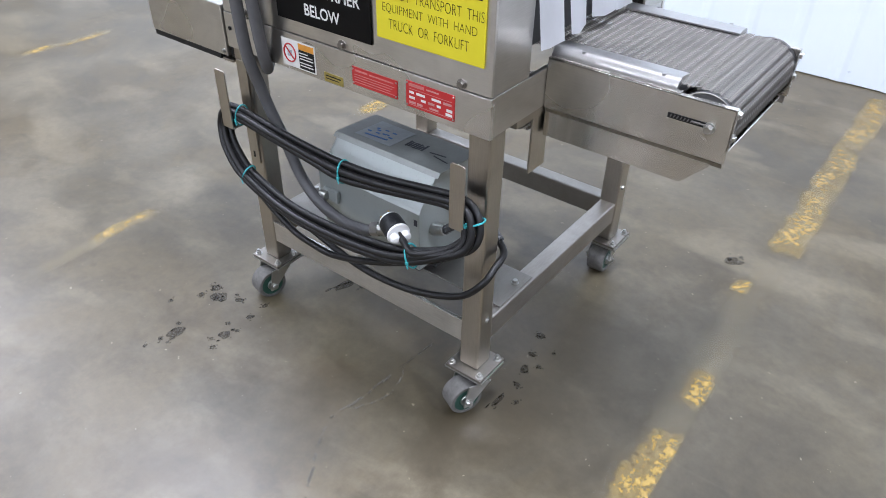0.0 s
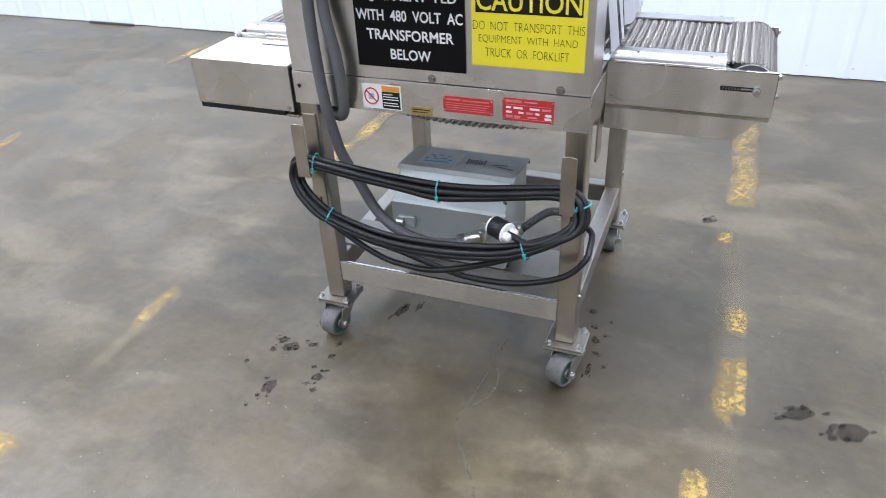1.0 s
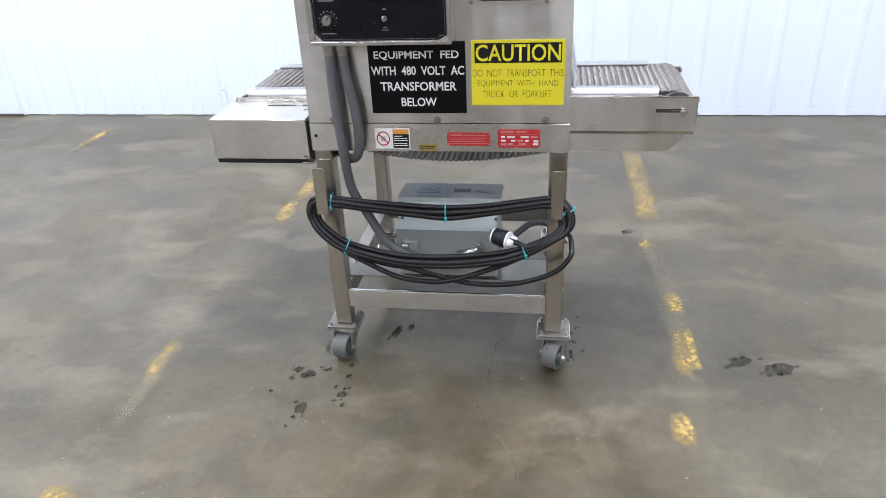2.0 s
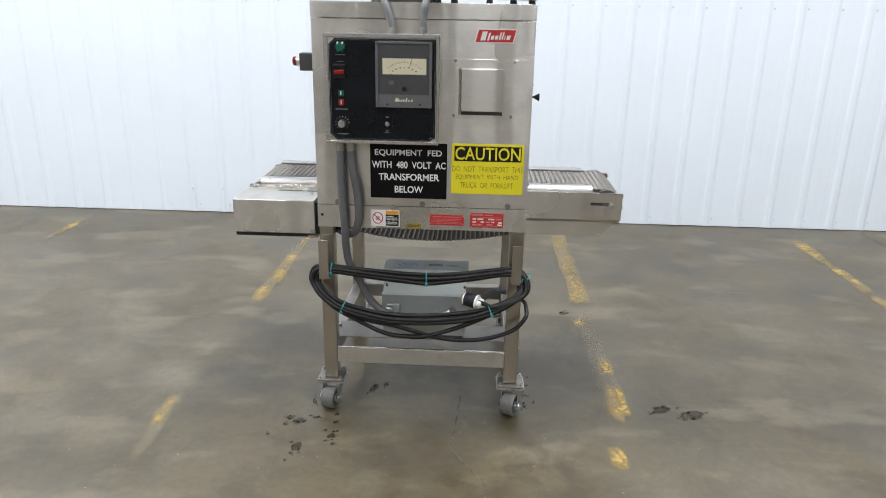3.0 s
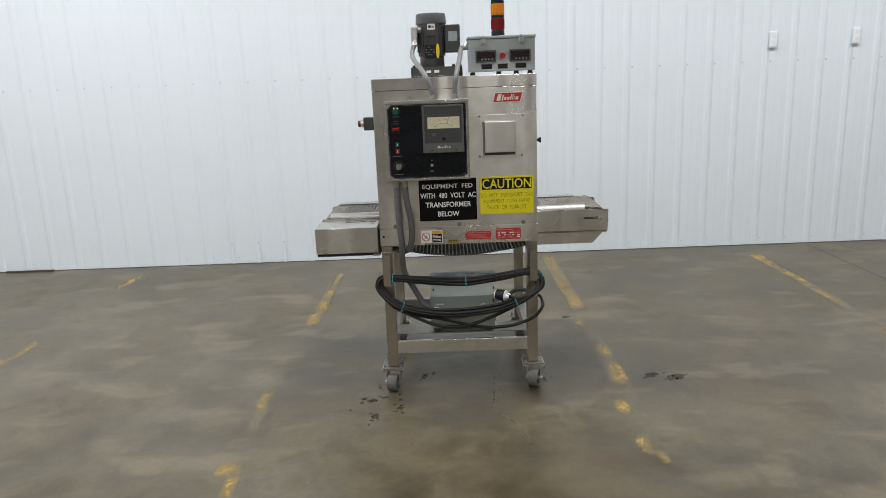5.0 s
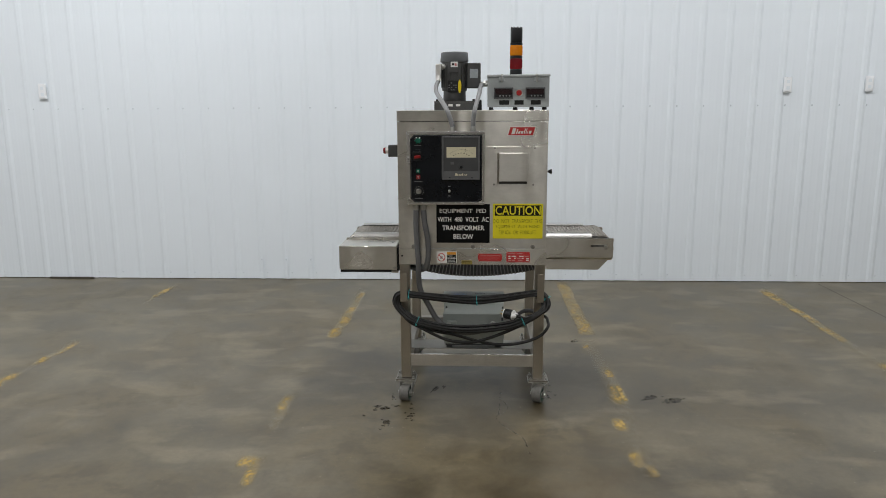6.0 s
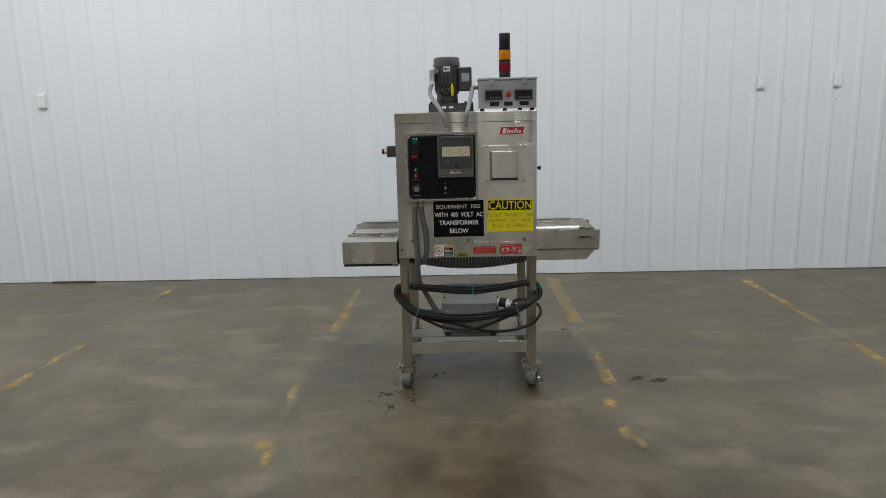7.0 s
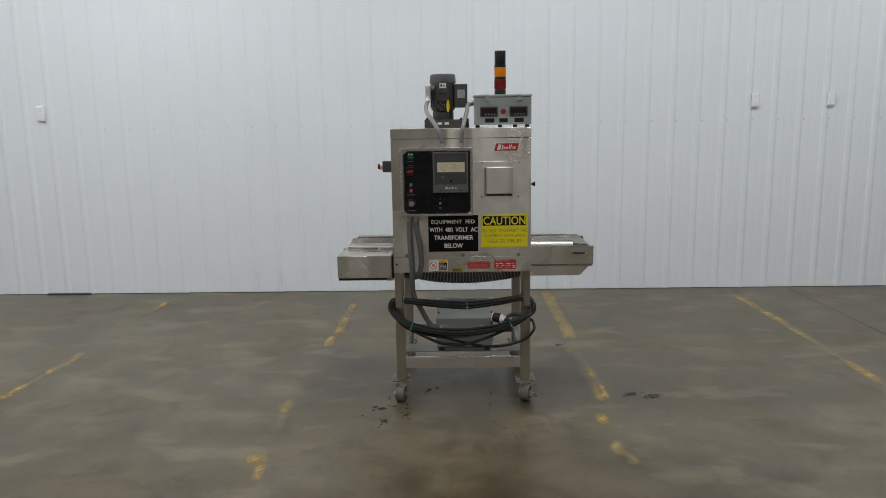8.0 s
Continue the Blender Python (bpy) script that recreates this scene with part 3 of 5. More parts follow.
part("hinge_leaf", box(0.1175, 0.1295, -0.0060, -0.0044, 1.181, 1.337, 0.0006), STEEL, door)
for x, z in ((0.115, 1.359), (0.317, 1.357), (0.111, 1.173), (0.311, 1.172)):
    part("cover_screw", rod((x, -0.0041, z), (x, -0.0075, z), 0.0058, 0.0046, 12), BOLT, tunnel)

# logo plate, drawn as plain shapes
logo = part("logo_plate", prism(((0.174, 1.418), (0.308, 1.418), (0.322, 1.465), (0.188, 1.465)), -0.0022, -0.0002), WHITE_INK, tunnel, "red and white slanted maker's plate")
part("logo_field", prism(((0.180, 1.4215), (0.305, 1.4215), (0.316, 1.4615), (0.191, 1.4615)), -0.0032, -0.0023), RED_TAG, logo)
bm = bmesh.new()
for x0, x1, z0, z1 in ((0.196, 0.213, 1.427, 1.456), (0.219, 0.225, 1.427, 1.452), (0.230, 0.240, 1.430, 1.443), (0.244, 0.254, 1.430, 1.443), (0.258, 0.263, 1.430, 1.454), (0.267, 0.271, 1.430, 1.455), (0.275, 0.278, 1.430, 1.444), (0.283, 0.295, 1.430, 1.444)):
    prism(((x0, z0), (x1, z0), (x1 + 0.27 * (z1 - z0), z1), (x0 + 0.27 * (z1 - z0), z1)), -0.0042, -0.0033, bm=bm)
part("logo_bars", bm, WHITE_INK, logo)

# signs
black = part("transformer_sign", box(-0.185, 0.091, -0.004, -0.0002, 0.869, 1.072, 0.001), BLACK_SIGN, tunnel, "black engraved sign with white capital letters")
for words, x0, x1, z in (("EQUIPMENT  FED", -0.168, 0.073, 1.035), ("WITH  480  VOLT  AC", -0.179, 0.087, 0.9925), ("TRANSFORMER", -0.155, 0.064, 0.948), ("BELOW", -0.097, 0.006, 0.9025)):
    lettering(words, x0, x1, z, 0.0255, -0.0045, WHITE_INK, black, thin=0.018)
caution = part("caution_sign", box(0.107, 0.364, -0.004, -0.0002, 0.892, 1.074, 0.001), YELLOW_SIGN, tunnel, "bright yellow caution sign with black lettering")
part("black_band", box(0.117, 0.355, -0.0048, -0.0041, 1.012, 1.066), INK, caution)
lettering("CAUTION", 0.120, 0.352, 1.0395, 0.046, -0.0052, YELLOW_SIGN, caution, thin=0.012)
for words, x0, x1, z in (("DO  NOT  TRANSPORT  THIS", 0.111, 0.361, 0.984), ("EQUIPMENT  WITH  HAND", 0.124, 0.347, 0.954), ("TRUCK  OR  FORKLIFT", 0.139, 0.330, 0.925)):
    lettering(words, x0, x1, z, 0.0195, -0.0045, OLIVE_INK, caution, thin=-0.018)
no_entry = part("safety_label", box(-0.185, -0.080, -0.0028, -0.0021, 0.760, 0.823), WHITE_INK, tunnel, "white safety label with red prohibition ring")
ring = [Vector((-0.160 + 0.0185 * math.cos(a), -0.0032, 0.7915 + 0.0205 * math.sin(a))) for a in [2 * math.pi * k / 28 for k in range(28)]]
part("prohibition_ring", tube(ring, 0.0019, 6, True), RED_TAG, no_entry)
part("slash", box(-0.0185, 0.0185, -0.0006, 0.0006, -0.0016, 0.0016, turn=pose(-0.160, -0.0034, 0.7915, 0, 45, 0)), RED_TAG, no_entry)
part("pictogram", box(-0.168, -0.153, -0.0031, -0.0029, 0.783, 0.798, 0.0), LABEL, no_entry)
part("orange_band", box(-0.131, -0.083, -0.0034, -0.0029, 0.806, 0.820), ORANGE, no_entry)
part("black_field", box(-0.131, -0.083, -0.0034, -0.0029, 0.7625, 0.8055), INK, no_entry)
bars([(-0.128, -0.128 + w, z, z + 0.0022) for w, z in ((0.026, 0.798), (0.040, 0.7915), (0.042, 0.785), (0.038, 0.776), (0.041, 0.7695))], -0.0036, WHITE_INK, no_entry)
gold = part("inspection_tag", box(-0.055, 0.001, -0.0028, -0.0021, 0.754, 0.775), GOLD_TAG, tunnel, "small brass coloured inspection tag")
bars([(-0.050, -0.005, 0.767, 0.7695), (-0.050, -0.010, 0.761, 0.763)], -0.0029, INK, gold)
red1 = part("warning_plate", box(0.031, 0.156, -0.0034, -0.0021, 0.771, 0.811, 0.0005), RED_TAG, tunnel, "red warning plate with small pale print")
bars([(0.040, 0.075, 0.8015, 0.8055), (0.080, 0.146, 0.8015, 0.8045)] + [(0.038, 0.149 - 0.006 * (k % 3), 0.794 - 0.0055 * k, 0.7955 - 0.0055 * k) for k in range(4)], -0.0036, RED_BAR, red1)
for x in (0.034, 0.153):
    for z in (0.776, 0.806):
        part("rivet", rod((x, -0.0034, z), (x, -0.005, z), 0.0024, 0.0018, 8), ZINC, red1)
red2 = part("rating_plate", box(0.179, 0.301, -0.0034, -0.0021, 0.766, 0.821, 0.0005), RED_TAG, tunnel, "red rating plate with stamped pale fields")
bars([(0.187, 0.225, 0.811, 0.817)] + [(0.188, 0.294, 0.805, 0.8062), (0.188, 0.294, 0.7715, 0.7728)], -0.0036, RED_BAR, red2)
bars([(0.188, 0.200, 0.796, 0.801), (0.206, 0.228, 0.796, 0.801), (0.245, 0.268, 0.796, 0.801), (0.188, 0.202, 0.785, 0.790), (0.218, 0.230, 0.785, 0.790), (0.258, 0.268, 0.785, 0.790), (0.282, 0.296, 0.783, 0.789), (0.280, 0.296, 0.7745, 0.780)], -0.0036, WHITE_INK, red2)
bars([(0.236, 0.252, 0.785, 0.790), (0.274, 0.294, 0.796, 0.801), (0.188, 0.204, 0.7745, 0.7795), (0.208, 0.222, 0.7745, 0.7795), (0.240, 0.262, 0.7755, 0.7795), (0.232, 0.262, 0.8125, 0.8155)], -0.0036, PINK_PRINT, red2)
for x in (0.182, 0.298):
    for z in (0.770, 0.817):
        part("rivet", rod((x, -0.0034, z), (x, -0.005, z), 0.0024, 0.0018, 8), ZINC, red2)

# emergency stop on the one side, latch knob on the other
stop = part("stop_bracket", box(-0.432, -HW, 0.02, 0.075, 1.312, 1.372, 0.003), MOTOR, tunnel, "dark stop button housing")
part("stop_stem", rod((-0.432, 0.047, 1.343), (-0.447, 0.047, 1.343), 0.0165, seg=18, bevel=0.001), ALU, stop)
part("stop_button", rod((-0.4465, 0.047, 1.343), (-0.460, 0.047, 1.343), 0.017, 0.0145, 20, 0.003), RED_DARK, stop)
part("latch_stem", rod((HW, 0.12, 1.228), (HW + 0.022, 0.12, 1.228), 0.004, seg=10), BLACK, tunnel)
part("latch_knob", rod((HW + 0.016, 0.12, 1.228), (HW + 0.034, 0.12, 1.228), 0.006, 0.015, 14, 0.002), BLACK, tunnel)
part("pin", rod((HW, 0.11, 1.270), (HW + 0.010, 0.11, 1.273), 0.003, seg=8), ZINC, tunnel)

# entry curtains of hanging strips
for sx in (-1, 1):
    for k in range(5):
        y, w = 0.132 + k * 0.1035, 0.044 - 0.004 * (k % 2)
        bm = bmesh.new()
        cols = []
        for a in range(7):
            u = a / 6 - 0.5
            curl = 0.016 * math.cos(u * 3.0 + k) * (1 if k % 2 else -0.7)
            cols.append([bm.verts.new((sx * (HW - 0.014 + (0.034 + 0.5 * curl) * (1 - v) + 0.006 * u * (1 - v)), y + w + 2 * w * u * (0.90 + 0.10 * v), 0.886 + 0.006 * (k % 3) + 0.012 * abs(u) + v * 0.229)) for v in (0, 0.25, 0.5, 0.75, 1.0)])
        for a in range(6):
            for b in range(4):
                bm.faces.new((cols[a][b], cols[a + 1][b], cols[a + 1][b + 1], cols[a][b + 1]))
        bmesh.ops.solidify(bm, geom=bm.faces[:], thickness=0.0022)
        bmesh.ops.recalc_face_normals(bm, faces=bm.faces[:])
        part("curtain_strip", bm, STRIP, tunnel, smooth=True)
    part("inner_curtain", box(*sorted((sx * (HW - 0.030), sx * (HW - 0.026))), 0.131, 0.646, 0.884, 1.128), STRIP_DARK, tunnel)
    part("curtain_rail", box(*sorted((sx * (HW - 0.024), sx * (HW - 0.010))), 0.131, 0.646, 1.112, 1.128), STEEL_SIDE, tunnel)

# ---- frame ----
for sx in (-1, 1):
    for y0 in (0.008, 0.702):
        xa, xb = sorted((sx * 0.328, sx * 0.382))
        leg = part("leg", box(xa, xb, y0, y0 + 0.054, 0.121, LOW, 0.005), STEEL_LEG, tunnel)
        if y0 < 0.1:
            part("bolt_head", hex_bolt(sx * 0.382, y0 + 0.030, 0.265, 0.006, 0.005, "x", sx), ZINC, leg)
        else:
            part("bolt_head", hex_bolt(sx * 0.382, y0 + 0.022, 0.30, 0.006, 0.005, "x", sx), ZINC, leg)
rail = box(-0.328, 0.328, 0.011, 0.017, 0.188, 0.2525, 0.001)
box(-0.328, 0.328, 0.0172, 0.045, 0.188, 0.192, 0.001, bm=rail)
rail = part("front_rail", rail, STEEL_RAIL, tunnel)
# brighter steel strip along the top edge, put there for its highlight
part("rail_highlight", box(-0.3278, 0.3278, 0.0102, 0.0185, 0.2527, 0.2560, 0.0012), STEEL_BRIGHT, rail)
part("back_rail", box(-0.328, 0.328, 0.706, 0.752, 0.190, 0.254, 0.004), SHADED_STEEL, tunnel)
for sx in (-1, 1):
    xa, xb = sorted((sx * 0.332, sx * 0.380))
    part("side_tube", box(xa, xb, 0.062, 0.702, 0.188, 0.254, 0.004), STEEL_TUBE_SHADED, tunnel)
for y0 in (0.104,):
    plate = part("mounting_plate", box(-0.374, 0.374, y0, y0 + 0.148, 0.2543, 0.258, 0.0015), SHADED_STEEL, tunnel)
    for x in (-0.352, 0.352):
        part("plate_bolt", hex_bolt(x, y0 + 0.10, 0.258, 0.007, 0.009, "z", 1), ZINC, plate)
part("hanger_strip", box(0.372, 0.377, 0.172, 0.236, 0.598, 0.753, 0.001), STEEL_LEG, tunnel)
part("under_angle", box(0.335, 0.381, 0.10, 0.70, 0.735, 0.7515, 0.001), STEEL_LEG, tunnel)
part("under_angle", box(-0.381, -0.335, 0.10, 0.70, 0.735, 0.7515, 0.001), STEEL_LEG, tunnel)


def caster(x, y, wy, swing):
    """Base plate, bolts, fork and a wheel that trails towards wy."""
    c = part("caster", box(x - 0.052, x + 0.052, y - 0.052, y + 0.052, 0.1135, 0.1205, 0.001), RUSTY, tunnel, "swivel caster with bolted plate, stained around the leg")
    part("caster_plate", box(x - 0.055, x + 0.055, y - 0.050, y + 0.050, 0.1055, 0.1125, 0.001), ZINC, c)
    for dx in (-0.041, 0.041):
        for dy in (-0.039, 0.039):
            bm = hex_bolt(x + dx, y + dy, 0.1205, 0.0072, 0.009, "z", 1)
            rod((x + dx, y + dy, 0.129), (x + dx, y + dy, 0.134), 0.004, seg=8, bm=bm)
            part("caster_bolt", bm, ZINC, c)
    part("swivel", rod((x, y, 0.105), (x, y, 0.094), 0.030, 0.034, 20, 0.002), ZINC, c)
    r, w = 0.0440, 0.025
    turn = Matrix.Translation((x, wy, r + 0.001)) @ pose(0, 0, 0, 0, 0, swing)
    s = -1 if wy < y else 1
    for dx in (-0.034, 0.034):
        bm = prism(((-0.013, -0.014), (0.010, -0.014), (0.014, 0.0), (-s * 0.030 + 0.030, 0.053), (-s * 0.030 - 0.030, 0.053), (-0.014, 0.0)), dx - 0.002, dx + 0.002, "x", 0.0008)
        bm.transform(turn)
        part("fork_arm", bm, ZINC, c, smooth=False)
    tyre = bmesh.new()
    prof = ((r - 0.010, -w), (r - 0.002, -w), (r, -w + 0.004), (r, w - 0.004), (r - 0.002, w), (r - 0.010, w))
    rings = []
    for k in range(32):
        a = 2 * math.pi * k / 32
        rings.append([tyre.verts.new((u, q * math.cos(a), q * math.sin(a))) for q, u in prof])
    for k in range(32):
        a, b = rings[k], rings[(k + 1) % 32]
        for j in range(len(prof)):
            tyre.faces.new((a[j], a[(j + 1) % len(prof)], b[(j + 1) % len(prof)], b[j]))
    bmesh.ops.recalc_face_normals(tyre, faces=tyre.faces[:])
    tyre.transform(turn)
    part("tyre", tyre, TYRE, c, smooth=True)
    hub = rod((-w + 0.002, 0, 0), (w - 0.002, 0, 0), r - 0.010, seg=28)
    hub.transform(turn)
    part("hub", hub, GREEN_HUB, c)
    hub = rod((-w - 0.003, 0, 0), (w + 0.003, 0, 0), 0.017, seg=20, bevel=0.002)
    hub.transform(turn)
    part("bearing_cap", hub, ZINC, c)
    axle = rod((-0.044, 0, 0), (0.044, 0, 0), 0.0045, seg=10)
    hex_bolt(0.036, 0, 0, 0.009, 0.007, "x", 1, axle)
    hex_bolt(-0.036, 0, 0, 0.009, 0.007, "x", -1, axle)
    axle.transform(turn)
    part("axle", axle, ZINC, c)


caster(-0.357, 0.034, -0.016, -12)
caster(0.357, 0.034, -0.016, -25)
caster(0.357, 0.729, 0.712, 4)
caster(-0.357, 0.729, 0.712, -5)


def hook(x):
    """A U-shaped cable hanger: strip on the leg, shelf, upright front strip with rounded top."""
    h = part("cable_hook", box(x - 0.018, x + 0.018, -0.0585, 0.0035, 0.565, 0.569, 0.001), STEEL_LEG, tunnel)
    r = 0.006
    out = [(x - 0.018, 0.566), (x + 0.018, 0.566)] + [(x + 0.018 - r + r * math.cos(a), 0.717 - r + r * math.sin(a)) for a in (0, 0.5, 1.0, 1.57)] + [(x - 0.018 + r - r * math.sin(a), 0.717 - r + r * math.cos(a)) for a in (0, 0.5, 1.0, 1.57)]
    part("front_strip", prism(out, -0.0625, -0.0588, bevel=0.0006), STEEL_LEG, h)
    if x < 0:
        part("back_strip", box(x - 0.018, x + 0.018, 0.0037, 0.0077, 0.44, 0.72, 0.001), STEEL_LEG, h)
        part("slot", box(x - 0.003, x + 0.003, 0.0027, 0.0036, 0.455, 0.472), BLACK, h)


hook(-0.355)
hook(0.355)

# ---- conveyor ----
BY0, BY1 = 0.219, 0.561
RR = 0.056
RC = {1: 0.708, -1: 0.640}
END = {1: 0.766, -1: 0.692}
for sx in (-1, 1):
    for y0, y1 in ((0.197, 0.201), (0.576, 0.580)):
        a, b = sx * 0.383, sx * END[sx]
        xs = sorted((a, b))
        bm = box(*xs, y0, y1, 0.751, 0.858, 0.001)
        box(*xs, *((y0, y0 + 0.012) if y0 < 0.4 else (y1 - 0.012, y1)), 0.8545, 0.8585, 0.001, bm=bm)
        box(*sorted((b, b - sx * 0.003)), *((y0, y0 + 0.011) if y0 < 0.4 else (y1 - 0.011, y1)), 0.775, 0.858, 0.0008, bm=bm)
        plate = part("conveyor_side", bm, STEEL, tunnel, "stainless conveyor side plate with folded edge")
        c = 1 if y0 < 0.4 else -1
        e = y0 if c > 0 else y1
        part("lower_fold", prism(((e, 0.7508), (e + c * 0.003, 0.7508), (e + c * 0.012, 0.7385), (e + c * 0.0095, 0.7370)), xs[0] + 0.004, xs[1] - 0.004, "x"), STEEL_LEG, plate)
        if sx > 0 and y0 < 0.4:
            part("slot", box(0.645, 0.727, y0 - 0.0010, y0 - 0.0002, 0.8100, 0.8205), BLACK, plate)
            bm = rod((0.690, y0 - 0.001, 0.8155), (0.722, y0 - 0.001, 0.8155), 0.0018, seg=8)
            for k in range(9):
                rod((0.650 + k * 0.0066, y0 - 0.0012, 0.8125), (0.6525 + k * 0.0066, y0 - 0.0012, 0.8185), 0.0012, seg=6, bm=bm)
            part("take_up_screw", bm, WIRE, plate)
            part("take_up_bolt", hex_bolt(0.725, y0, 0.812, 0.008, 0.014), ZINC, plate)
    for y in (0.209, 0.570):
        part("end_bolt", hex_bolt(sx * END[sx], y, 0.846, 0.0065, 0.006, "x", sx), ZINC, tunnel)
        part("end_bolt", hex_bolt(sx * END[sx], y, 0.800, 0.0065, 0.006, "x", sx), ZINC, tunnel)
    # sloped half-round guards along both edges of the belt
    for y0, y1 in ((0.204, 0.256), (0.524, 0.576)):
        arc = [(y0 + 0.021 - 0.021 * math.cos(a), 0.8605 + 0.0205 * math.sin(a)) for a in [math.pi / 2 * k / 7 for k in range(8)]]
        prof = [(y0, 0.8600), (y1, 0.8740), (y1, 0.8775)] + arc[::-1]
        if y0 > 0.4:
            prof = [(y0 + y1 - u, v) for u, v in prof]
        xs = sorted((sx * 0.386, sx * (END[sx] - (0.117 if sx > 0 else 0.040))))
        guard = part("belt_guard", prism(prof, *xs, "x"), GUARD, tunnel, "polished half-round belt edge guard", smooth=True)
        for x in (0.45, END[sx] - (0.15 if sx > 0 else 0.075)):
            part("guard_screw", rod((sx * x, y0 + 0.012 if y0 < 0.4 else y1 - 0.012, 0.877), (sx * x, y0 + 0.012 if y0 < 0.4 else y1 - 0.012, 0.8815), 0.0045, 0.0035, 10), ZINC, guard)
    part("guard_flange", box(*sorted((sx * 0.386, sx * (END[sx] - 0.107))), 0.1975, 0.212, 0.8588, 0.8606), STEEL, tunnel)
    part("end_roller", rod((sx * RC[sx], 0.220, 0.812), (sx * RC[sx], 0.560, 0.812), RR - 0.006, seg=32, bevel=0.002), MOTOR, tunnel, smooth=True)
    for y0 in (0.2095, 0.5635):
        disc = part("roller_disc", rod((sx * RC[sx], y0, 0.812), (sx * RC[sx], y0 + 0.007, 0.812), 0.0585, seg=40, bevel=0.001), MOTOR, tunnel)
        rim = [Vector((sx * RC[sx] + 0.0575 * math.cos(a), y0 - 0.0005 if y0 < 0.4 else y0 + 0.0075, 0.812 + 0.0575 * math.sin(a))) for a in [2 * math.pi * k / 40 for k in range(40)]]
        part("disc_rim", tube(rim, 0.0012, 6, True), BOLT, disc)
    part("roller_hub", rod((sx * RC[sx], 0.2015, 0.812), (sx * RC[sx], 0.5755, 0.812), 0.014, seg=16), ZINC, tunnel)
    # added dark sheet below the mesh, in place of the unlit space there
    part("dark_underlay", box(*sorted((sx * 0.386, sx * (END[sx] - 0.117))), 0.215, 0.564, 0.842, 0.848), INSIDE, tunnel)
# return tray below the outfeed
tray = ((0.384, 0.7505), (0.384, 0.683), (0.690, 0.685), (0.752, 0.7505))
part("return_tray", prism(tray, 0.2050, 0.2080, "y"), STEEL, tunnel, "sloped stainless return tray")
part("return_tray", prism(tray, 0.5690, 0.5720, "y"), STEEL, tunnel)
bm = box(0.384, 0.690, 0.2082, 0.5688, 0.6815, 0.6845)
part("tray_floor", bm, STEEL, tunnel)
bm = prism(((0.690, 0.6845), (0.692, 0.6825), (0.754, 0.7495), (0.752, 0.7505)), 0.2082, 0.5688)
part("tray_end", bm, STEEL, tunnel)
# drive housing beside the infeed
drive = part("drive_housing", box(-0.700, -0.3955, 0.0, 0.192, 0.722, 0.848, 0.0025), STEEL, tunnel, "brushed stainless drive housing box")
part("drive_base", box(-0.694, -0.425, 0.001, 0.188, 0.709, 0.7215), BLACK, drive)
part("drive_gap", box(-0.3953, -0.3835, 0.012, 0.186, 0.718, 0.840), BLACK, drive)
part("drive_tab", box(-0.425, -0.388, 0.006, 0.05, 0.7045, 0.7115, 0.001), STEEL_LEG, drive)
part("drive_screw", hex_bolt(-0.408, 0.0, 0.733, 0.005, 0.005), ZINC, drive)
part("drive_screw", hex_bolt(-0.425, 0.10, 0.848, 0.005, 0.004, "z", 1), ZINC, drive)
part("top_slot", box(-0.565, -0.470, 0.1435, 0.1480, 0.8483, 0.8495), INK, drive)
part("top_slot", box(-0.450, -0.415, 0.1435, 0.1480, 0.8483, 0.8495), INK, drive)
part("adjusting_bolt", hex_bolt(-0.672, 0.1968, 0.853, 0.007, 0.012, "y", -1), ZINC, drive)


